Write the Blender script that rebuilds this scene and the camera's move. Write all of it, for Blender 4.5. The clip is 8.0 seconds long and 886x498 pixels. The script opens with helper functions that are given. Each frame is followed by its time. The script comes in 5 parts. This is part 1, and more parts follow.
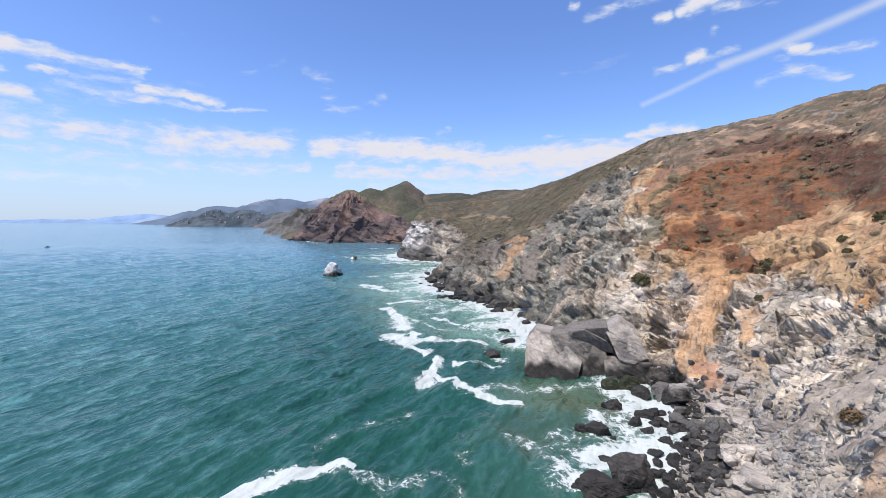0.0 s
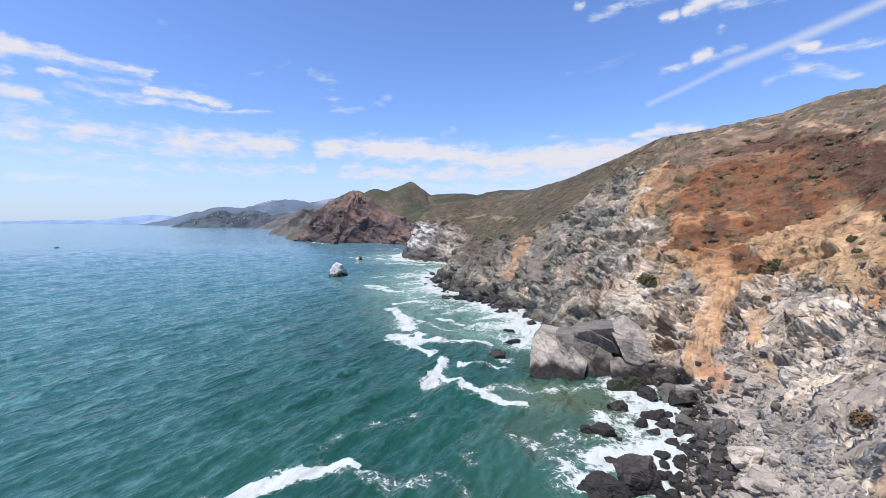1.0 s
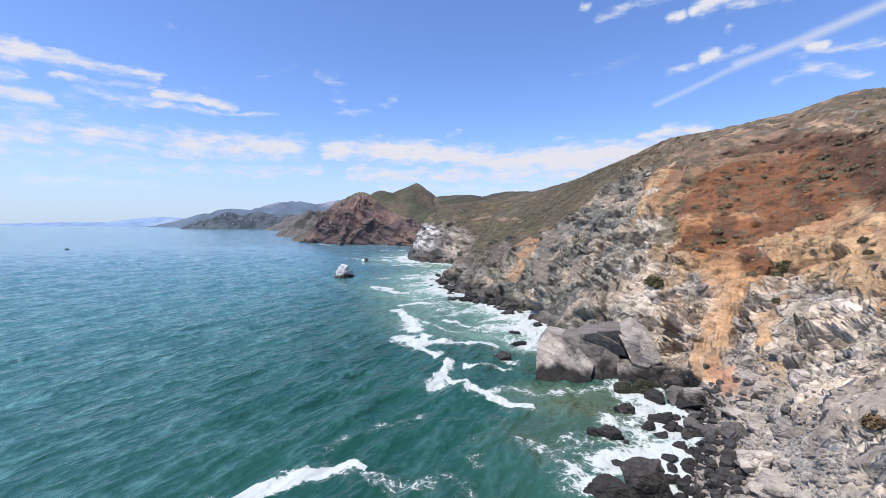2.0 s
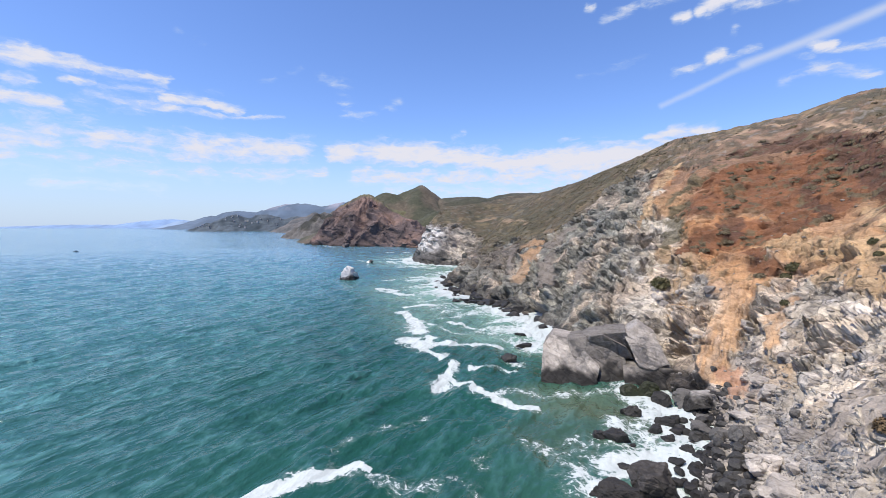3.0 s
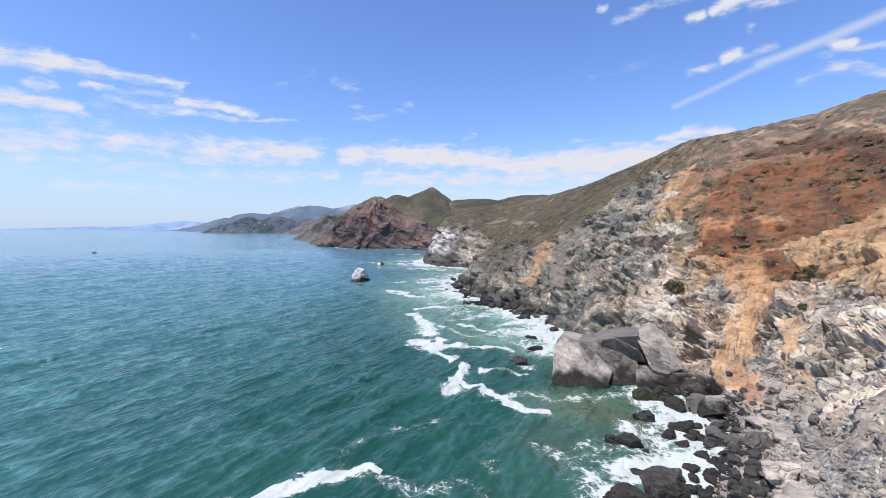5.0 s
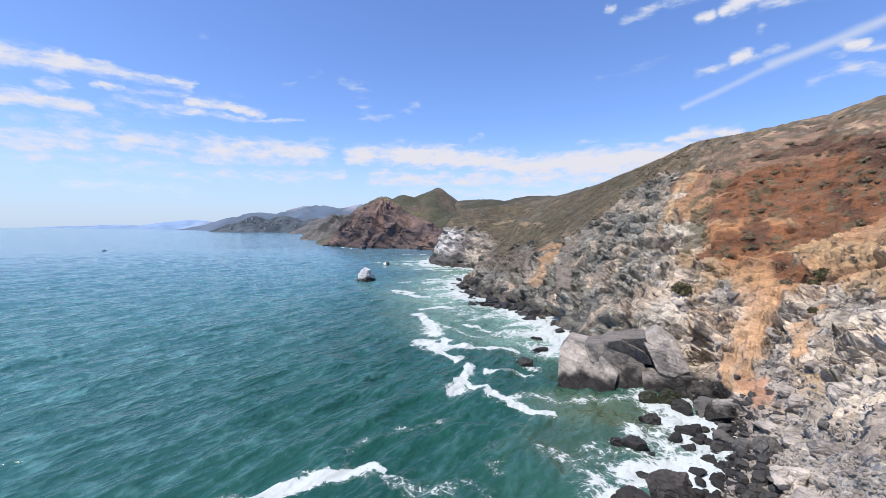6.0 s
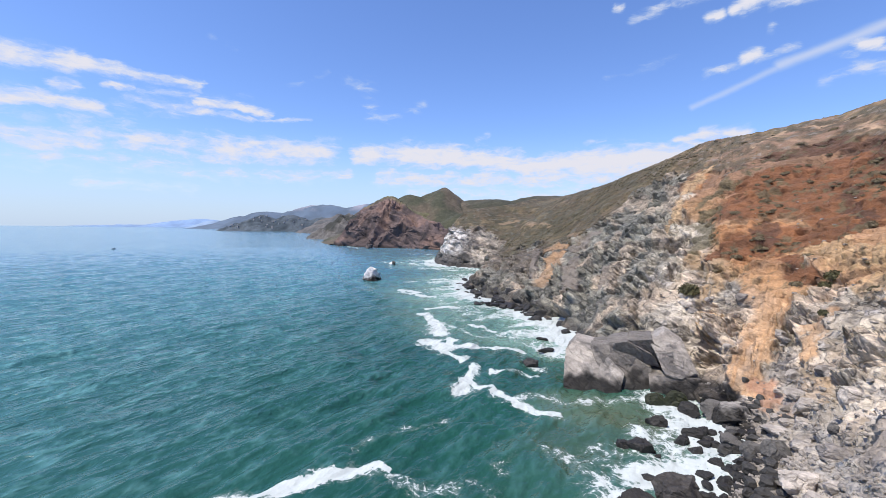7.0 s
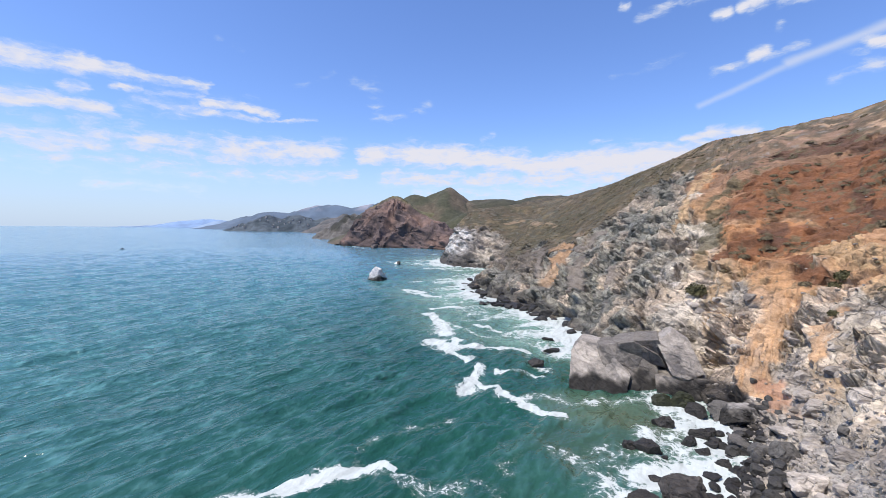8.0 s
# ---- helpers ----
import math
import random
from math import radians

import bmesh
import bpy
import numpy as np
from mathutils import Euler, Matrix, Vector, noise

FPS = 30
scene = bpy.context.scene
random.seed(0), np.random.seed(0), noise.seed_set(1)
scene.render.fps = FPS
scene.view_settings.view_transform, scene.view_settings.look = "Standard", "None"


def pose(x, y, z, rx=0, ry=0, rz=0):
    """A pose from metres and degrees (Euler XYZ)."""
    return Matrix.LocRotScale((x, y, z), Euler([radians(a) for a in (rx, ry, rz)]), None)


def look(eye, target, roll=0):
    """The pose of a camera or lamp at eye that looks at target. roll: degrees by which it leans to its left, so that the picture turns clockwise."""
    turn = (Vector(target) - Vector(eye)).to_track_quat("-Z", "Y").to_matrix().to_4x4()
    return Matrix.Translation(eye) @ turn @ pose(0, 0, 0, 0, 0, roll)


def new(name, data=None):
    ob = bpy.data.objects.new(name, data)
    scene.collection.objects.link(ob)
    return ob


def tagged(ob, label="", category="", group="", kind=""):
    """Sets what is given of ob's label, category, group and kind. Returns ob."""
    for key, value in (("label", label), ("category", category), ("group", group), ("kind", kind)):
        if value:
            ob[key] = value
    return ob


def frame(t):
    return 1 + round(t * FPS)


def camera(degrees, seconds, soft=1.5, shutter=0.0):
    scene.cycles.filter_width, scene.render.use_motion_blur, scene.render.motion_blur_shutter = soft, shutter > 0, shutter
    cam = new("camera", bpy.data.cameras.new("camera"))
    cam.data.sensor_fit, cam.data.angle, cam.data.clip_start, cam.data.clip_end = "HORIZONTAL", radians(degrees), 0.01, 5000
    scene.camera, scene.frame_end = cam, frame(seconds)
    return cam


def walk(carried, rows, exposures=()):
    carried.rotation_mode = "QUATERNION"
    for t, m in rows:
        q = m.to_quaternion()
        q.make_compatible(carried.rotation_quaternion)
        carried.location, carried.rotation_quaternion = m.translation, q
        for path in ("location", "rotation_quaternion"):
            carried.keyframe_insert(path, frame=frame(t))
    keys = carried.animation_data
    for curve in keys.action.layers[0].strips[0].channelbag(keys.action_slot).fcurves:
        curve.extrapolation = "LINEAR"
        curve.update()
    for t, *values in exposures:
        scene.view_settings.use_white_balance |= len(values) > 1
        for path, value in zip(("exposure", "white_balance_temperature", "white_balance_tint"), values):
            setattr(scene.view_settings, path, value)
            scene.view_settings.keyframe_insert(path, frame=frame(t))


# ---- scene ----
# Camera: stands at one spot on the bluff and turns slowly to the left.
cam = camera(93.8, 8.0, soft=0.8)
EYE = (0.0, 0.0, 35.0)
TURN = [  # seconds, yaw, pitch, roll
    (0.0, -0.426, -3.897, -0.175),
    (0.5, -0.118, -3.892, -0.138),
    (1.0, 0.253, -3.835, -0.095),
    (1.5, 0.651, -3.739, -0.065),
    (3.0, 1.716, -3.372, 0.078),
    (3.5, 2.011, -3.255, 0.158),
    (4.0, 2.373, -3.208, 0.154),
    (4.5, 2.766, -3.148, 0.132),
    (6.0, 3.984, -3.042, -0.290),
    (6.5, 4.377, -3.058, -0.448),
    (7.0, 4.794, -3.073, -0.546),
    (7.5, 5.189, -3.089, -0.552),
    (8.0, 5.513, -3.089, -0.480),
]
walk(cam, [(t, pose(*EYE, 0, 0, y) @ pose(0, 0, 0, p) @ pose(0, 0, 0, 0, r) @ pose(0, 0, 0, 90)) for t, y, p, r in TURN],
     exposures=[(0.0, 0.2), (8.0, 0.2)])
# ---- light: midday sun high behind the camera's left shoulder, blue sky with thin cloud ----
SUN_EL, SUN_AZ = 64.0, 236.0      # degrees; azimuth clockwise from +y
SKY_STRENGTH = 0.132

sun_data = bpy.data.lights.new("sun", "SUN")
sun_data.energy, sun_data.angle, sun_data.color = 5.0, radians(0.53), (1.0, 0.92, 0.80)
sun_way = Vector((math.sin(radians(SUN_AZ)) * math.cos(radians(SUN_EL)),
                  math.cos(radians(SUN_AZ)) * math.cos(radians(SUN_EL)), math.sin(radians(SUN_EL))))
sun = new("sun", sun_data)
sun.matrix_world = look(tuple(sun_way * 300), (0, 0, 0))

world = bpy.data.worlds.new("sky")
scene.world = world
world.use_nodes = True
wn, wl = world.node_tree.nodes, world.node_tree.links
wn.clear()


def wnode(kind):
    return wn.new(kind)


def wmath(op, a, b=None, clamp=False):
    n = wnode("ShaderNodeMath")
    n.operation, n.use_clamp = op, clamp
    for i, v in enumerate((a, b)):
        if v is None:
            continue
        if isinstance(v, (int, float)):
            n.inputs[i].default_value = v
        else:
            wl.new(v, n.inputs[i])
    return n.outputs[0]


def wvec(op, a, b=None):
    n = wnode("ShaderNodeVectorMath")
    n.operation = op
    for i, v in enumerate((a, b)):
        if v is None:
            continue
        if isinstance(v, tuple):
            n.inputs[i].default_value = v
        else:
            wl.new(v, n.inputs[i])
    return n.outputs["Value"] if op in ("DOT_PRODUCT", "LENGTH") else n.outputs["Vector"]


def wnoise(vec, scale, detail, rough=0.55):
    n = wnode("ShaderNodeTexNoise")
    wl.new(vec, n.inputs["Vector"])
    n.inputs["Scale"].default_value, n.inputs["Detail"].default_value, n.inputs["Roughness"].default_value = scale, detail, rough
    return n


sky = wnode("ShaderNodeTexSky")
sky.sky_type, sky.sun_disc, sky.sun_elevation, sky.sun_rotation = "NISHITA", False, radians(SUN_EL), radians(SUN_AZ)
sky.altitude, sky.air_density, sky.dust_density, sky.ozone_density = 40, 1.0, 0.4, 5.0
way = wnode("ShaderNodeTexCoord").outputs["Generated"]
sep = wnode("ShaderNodeSeparateXYZ")
wl.new(way, sep.inputs[0])
az = wmath("MULTIPLY", wmath("ARCTAN2", sep.outputs[0], sep.outputs[1]), 57.2958)
el = wmath("MULTIPLY", wmath("ARCSINE", sep.outputs[2]), 57.2958)
flat = wnode("ShaderNodeCombineXYZ")
wl.new(az, flat.inputs[0])
wl.new(el, flat.inputs[1])
flat = flat.outputs[0]
# ragged edges: the angles are pushed about by noise, more along than across
bend = wvec("MULTIPLY", wvec("SUBTRACT", wnoise(wvec("MULTIPLY", flat, (0.16, 0.5, 1)), 1.0, 5).outputs["Color"], (0.5, 0.5, 0.5)), (3.4, 1.3, 0))
bend2 = wvec("MULTIPLY", wvec("SUBTRACT", wnoise(wvec("MULTIPLY", flat, (0.7, 1.6, 1)), 1.0, 4).outputs["Color"], (0.5, 0.5, 0.5)), (1.4, 0.8, 0))
ragged = wvec("ADD", wvec("ADD", flat, bend), bend2)
mild = wvec("ADD", flat, wvec("MULTIPLY", wvec("ADD", bend, bend2), (0.25, 0.25, 0)))


def cloud(state, a, b, half, dense):
    """Lay a band of cloud between two directions (azimuth, elevation in degrees). The state holds the direction and, last, the cover so far."""
    ba = (b[0] - a[0], b[1] - a[1], 0.0)
    was = wnode("ShaderNodeSeparateXYZ")
    wl.new(state, was.inputs[0])
    pa = wvec("SUBTRACT", wvec("MULTIPLY", state, (1.0, 1.0, 0.0)), (a[0], a[1], 0.0))
    h = wmath("DIVIDE", wvec("DOT_PRODUCT", pa, ba), max(1e-6, ba[0] ** 2 + ba[1] ** 2), clamp=True)
    step = wnode("ShaderNodeVectorMath")
    step.operation = "SCALE"
    step.inputs[0].default_value = ba
    wl.new(h, step.inputs["Scale"])
    far = wvec("LENGTH", wvec("SUBTRACT", pa, step.outputs[0]))
    m = wnode("ShaderNodeMapRange")
    m.interpolation_type = "SMOOTHSTEP"
    wl.new(far, m.inputs[0])
    m.inputs[1].default_value, m.inputs[2].default_value = half * 1.5, 0.0
    m.inputs[3].default_value, m.inputs[4].default_value = 0.0, dense
    then = wnode("ShaderNodeCombineXYZ")
    wl.new(was.outputs[0], then.inputs[0])
    wl.new(was.outputs[1], then.inputs[1])
    wl.new(wmath("MAXIMUM", was.outputs[2], m.outputs[0]), then.inputs[2])
    return then.outputs[0]


def cover_of(where, bands):
    state = wvec("MULTIPLY", where, (1.0, 1.0, 0.0))
    for c in bands:
        state = cloud(state, c[:2], c[2:4], c[4], c[5])
    last = wnode("ShaderNodeSeparateXYZ")
    wl.new(state, last.inputs[0])
    return last.outputs[2]


CLOUDS = [  # azimuth, elevation, to azimuth, elevation, half width, density
    (-54, 15.4, -46.3, 15.9, 1.2, 0.95), (-46.3, 15.9, -42.5, 16.0, 0.9, 0.9), (-42.5, 16.0, -35.2, 15.8, 0.6, 0.8), (-54, 11.8, -47.6, 12.1, 1.0, 0.95),
    (-47.6, 12.1, -44, 11.9, 0.8, 0.9), (-47.5, 13.7, -46.4, 13.6, 0.8, 0.7), (-43.5, 14.4, -40.8, 14.6, 0.6, 0.75), (-40.4, 14.3, -35.8, 14.7, 0.7, 0.5),
    (-35.3, 13.9, -31.3, 14.1, 0.8, 0.9), (-31.3, 14.1, -27.1, 13.6, 0.55, 0.8), (-40.4, 13.1, -29.6, 12.9, 0.6, 0.6), (-29.6, 13, -22.5, 13.3, 0.35, 0.5),
    (-42, 12.6, -30, 14.2, 1.8, 0.32), (-52, 10.2, -40, 11.0, 0.8, 0.35),
    (-56, 7.9, -43, 8.8, 1.8, 0.74), (-43, 8.8, -34, 9.0, 1.7, 0.70), (-34, 9.0, -20.5, 9.4, 2.1, 0.84), (-60, 6.2, -36, 7.0, 1.7, 0.5), (-36, 6.2, -17.8, 6.6, 1.2, 0.62), (-46, 4.3, -36, 4.2, 0.9, 0.5),
    (-16.3, 9.3, -10.3, 9.6, 1.5, 1.0), (-10.3, 9.6, -2.6, 9.4, 1.9, 1.1), (-2.6, 9.2, 5, 8.6, 1.9, 1.05), (5, 8.0, 14, 8.4, 1.7, 1.1), (13, 8.4, 27, 8.4, 2.2, 1.15),
    (-13.4, 6.6, 24, 6.2, 1.5, 0.8), (-9, 4.6, 16, 4.4, 1.2, 0.6),
]
PUFFS = [
    (24.2, 10.5, 26.9, 10.8, 0.6, 0.8), (26.9, 10.8, 31, 10.7, 0.9, 0.9), (26.8, 22.8, 28.0, 22.8, 0.65, 0.95), (29.1, 23.1, 30.4, 23.6, 0.6, 0.9), (30.4, 23.8, 33.0, 24.2, 1.3, 1.1),
    (19.1, 24.1, 23.5, 25.1, 0.75, 0.45), (23.5, 25.1, 29, 25.5, 0.8, 0.6), (16.9, 25.6, 17.8, 25.5, 0.5, 0.7), (30.4, 18.2, 31.6, 18.6, 0.75, 1.05), (26.7, 17.2, 30.0, 17.8, 0.7, 0.45),
    (31.6, 18.0, 35.0, 18.4, 0.55, 0.5), (39.0, 17.9, 39.8, 17.5, 0.7, 0.7), (39.6, 17.4, 40.8, 17.1, 0.6, 0.95), (37.1, 14.6, 39.3, 15.5, 0.6, 0.4), (39.3, 15.4, 41.3, 15.4, 0.8, 0.45),
    (41.3, 15.0, 43.8, 13.9, 0.7, 0.5), (41.2, 16.7, 45.5, 16.4, 0.6, 0.6), (32.6, 20.3, 32.8, 20.8, 0.5, 0.4), (16.2, 18.3, 23.7, 19.3, 0.6, 0.2), (32.5, 22.8, 34.8, 22.6, 0.6, 0.6),
    (34.8, 22.6, 38, 22.4, 0.7, 0.3), (13.9, 10.8, 16.2, 11.1, 0.5, 0.4), (-33.4, 21.2, -31.1, 20.5, 0.5, 0.2), (37.5, 17.2, 39.2, 16.6, 0.5, 0.4), (-0.4, 11.7, 1.2, 12.2, 0.5, 0.4),
    (-18.1, 18.6, -14.7, 17.7, 0.8, 0.36), (-14.9, 17.7, -14.7, 15.0, 1.3, 0.32), (-14.7, 14.6, -12.5, 14.1, 0.9, 0.33), (-12.5, 14.1, -7.6, 16.0, 0.7, 0.33), (-25.1, 17.1, -20.3, 19.2, 0.5, 0.2),
]
TRAIL = [(25.6, 13.9, 34.7, 17.2, 0.38, 0.45), (33.5, 16.9, 48.0, 20.2, 0.55, 0.62)]
total = wmath("MAXIMUM", cover_of(ragged, CLOUDS), cover_of(mild, PUFFS))
trail = cover_of(mild, TRAIL)
grainy = wnoise(wvec("MULTIPLY", ragged, (0.36, 1.1, 1)), 1.0, 6, 0.6).outputs["Fac"]
# each band thins out and breaks up where the noise is low
thick = wmath("ADD", wmath("MULTIPLY", total, 1.15), wmath("MULTIPLY", wmath("SUBTRACT", grainy, 0.5), 2.2))
ramp = wnode("ShaderNodeMapRange")
ramp.interpolation_type = "SMOOTHSTEP"
wl.new(thick, ramp.inputs[0])
ramp.inputs[1].default_value, ramp.inputs[2].default_value, ramp.inputs[3].default_value, ramp.inputs[4].default_value = 0.05, 1.25, 0.0, 1.0
total = wmath("MULTIPLY", ramp.outputs[0], wmath("MULTIPLY", total, 4.0, clamp=True))
total = wmath("MAXIMUM", total, trail)
# pale haze low over the sea
haze = wnode("ShaderNodeMapRange")
haze.interpolation_type = "SMOOTHSTEP"
wl.new(el, haze.inputs[0])
haze.inputs[1].default_value, haze.inputs[2].default_value, haze.inputs[3].default_value, haze.inputs[4].default_value = 13.0, -1.0, 0.0, 0.80
cover = wmath("MAXIMUM", total, haze.outputs[0])
tone = wnode("ShaderNodeMix")
tone.data_type = "RGBA"
tone.inputs[6].default_value, tone.inputs[7].default_value = (0.62, 0.785, 1.02, 1), (0.90, 0.90, 1.0, 1)
wl.new(total, tone.inputs[0])
bg_sky, bg_cloud, both, out = wnode("ShaderNodeBackground"), wnode("ShaderNodeBackground"), wnode("ShaderNodeMixShader"), wnode("ShaderNodeOutputWorld")
deep = wnode("ShaderNodeMix")          # the sky's own blue, a little stronger as the lens sees it
deep.data_type, deep.blend_type = "RGBA", "MULTIPLY"
deep.inputs[0].default_value, deep.inputs[7].default_value = 1.0, (1.0, 1.08, 1.38, 1)
wl.new(sky.outputs[0], deep.inputs[6])
wl.new(deep.outputs[2], bg_sky.inputs[0])
bg_sky.inputs[1].default_value = SKY_STRENGTH
wl.new(tone.outputs[2], bg_cloud.inputs[0])
bg_cloud.inputs[1].default_value = 0.76
wl.new(cover, both.inputs[0])
wl.new(bg_sky.outputs[0], both.inputs[1])
wl.new(bg_cloud.outputs[0], both.inputs[2])
wl.new(both.outputs[0], out.inputs[0])
# ---- noise in numpy ----
def hashed(ix, iy, iz, seed):
    h = (ix.astype(np.int64) * 374761393 + iy.astype(np.int64) * 668265263 + iz.astype(np.int64) * 2147483647 + seed * 974711) & 0xFFFFFFFF
    h = ((h ^ (h >> 13)) * 1274126177) & 0xFFFFFFFF
    h = ((h ^ (h >> 15)) * 2246822519) & 0xFFFFFFFF
    return ((h ^ (h >> 16)) & 0xFFFFFF) / float(0xFFFFFF)


def vnoise(p, seed=0):
    """Smooth noise, -1 to 1, at points (n, 3)."""
    i = np.floor(p)
    f = p - i
    f = f * f * f * (f * (f * 6 - 15) + 10)
    i = i.astype(np.int64)
    total_ = 0.0
    for a in (0, 1):
        wx = f[:, 0] if a else 1 - f[:, 0]
        for b in (0, 1):
            wy = f[:, 1] if b else 1 - f[:, 1]
            for c in (0, 1):
                wz = f[:, 2] if c else 1 - f[:, 2]
                total_ = total_ + wx * wy * wz * hashed(i[:, 0] + a, i[:, 1] + b, i[:, 2] + c, seed)
    return total_ * 2 - 1


def fbm(p, octaves=4, seed=0, gain=0.5):
    s, amp, norm = 0.0, 1.0, 0.0
    for o in range(octaves):
        s = s + amp * vnoise(p * 2.03 ** o, seed + o * 17)
        norm += amp
        amp *= gain
    return s / norm


def blocks(p, seed=0, tilt=1.0, edge=0.16):
    """Broken rock: each cell of a scattered pattern is a flat face of its own height and tilt. Also the nearness of a crack, 0 to 1."""
    i = np.floor(p).astype(np.int64)
    best, second = np.full(len(p), 9.0), np.full(len(p), 9.0)
    value, other = np.zeros(len(p)), np.zeros(len(p))
    for a in (-1, 0, 1):
        for b in (-1, 0, 1):
            for c in (-1, 0, 1):
                j = i + np.array((a, b, c))
                r = [hashed(j[:, 0], j[:, 1], j[:, 2], seed + k) for k in range(4)]
                d = p - (j + np.stack(r[:3], 1) * 0.9)
                e = np.abs(d)
                far = e.max(1) * 0.6 + e.sum(1) * 0.4          # straight-sided pieces
                near, next_ = far < best, far < second
                v = r[3] - 0.5 + tilt * (d[:, 0] * (r[0] - 0.5) + d[:, 1] * (r[1] - 0.5) + d[:, 2] * (r[2] - 0.5))
                other = np.where(near, value, np.where(next_, v, other))
                second = np.where(near, best, np.minimum(second, far))
                value = np.where(near, v, value)
                best = np.where(near, far, best)
    gap = second - best
    t = np.clip(gap / edge, 0, 1)
    return value * (0.5 + 0.5 * t) + other * (0.5 - 0.5 * t), np.clip(1 - gap / 0.16, 0, 1)


def smooth(a, b, x):
    t = np.clip((x - a) / (b - a), 0, 1)
    return t * t * (3 - 2 * t)


def spline(table, u):
    """Smooth curve through the rows of a table at the fractional rows u."""
    t = np.asarray(table, float)
    k = np.clip(np.floor(u).astype(int), 0, len(t) - 2)
    f = (u - k)[:, None]
    p0, p1, p2, p3 = t[np.maximum(k - 1, 0)], t[k], t[k + 1], t[np.minimum(k + 2, len(t) - 1)]
    return p1 + 0.5 * f * (p2 - p0 + f * (2 * p0 - 5 * p1 + 4 * p2 - p3 + f * (3 * (p1 - p2) + p3 - p0)))


def to_line(p, a, b):
    """Distance of points to the stretch from a to b."""
    a, b = np.asarray(a, float), np.asarray(b, float)
    ba = b - a
    h = np.clip(((p - a) @ ba) / max(1e-9, ba @ ba), 0, 1)
    return np.sqrt((((p - a) - h[:, None] * ba) ** 2).sum(1))


def grid_normals(g):
    du, dv = np.gradient(g, axis=0), np.gradient(g, axis=1)
    n = np.cross(du, dv)
    n /= np.maximum(np.linalg.norm(n, axis=2, keepdims=True), 1e-9)
    return np.where(n[..., 2:3] < 0, -n, n)


def mesh_of(name, verts, faces, smooth_faces=True, **attributes):
    """A mesh from arrays; faces all have the same number of corners. Attributes: float (n) or colour (n, 3)."""
    verts, faces = np.asarray(verts, np.float32), np.asarray(faces, np.int32)
    me = bpy.data.meshes.new(name)
    me.vertices.add(len(verts))
    me.vertices.foreach_set("co", verts.ravel())
    size = faces.shape[1]
    me.loops.add(faces.size)
    me.loops.foreach_set("vertex_index", faces.ravel())
    me.polygons.add(len(faces))
    me.polygons.foreach_set("loop_start", np.arange(0, faces.size, size, dtype=np.int32))
    me.polygons.foreach_set("use_smooth", np.full(len(faces), smooth_faces))
    for key, values in attributes.items():
        values = np.asarray(values, np.float32)
        if values.ndim == 1:
            me.attributes.new(key, "FLOAT", "POINT").data.foreach_set("value", values)
        else:
            rgba = np.concatenate([values, np.ones((len(values), 1), np.float32)], 1)
            me.attributes.new(key, "FLOAT_COLOR", "POINT").data.foreach_set("color", rgba.ravel())
    me.update(calc_edges=True)
    me.validate()
    return me


def grid_faces(nu, nv, up=True):
    k = np.arange(nu * nv).reshape(nu, nv)
    f = np.stack([k[:-1, :-1], k[1:, :-1], k[1:, 1:], k[:-1, 1:]], -1).reshape(-1, 4)
    return f if up else f[:, ::-1]


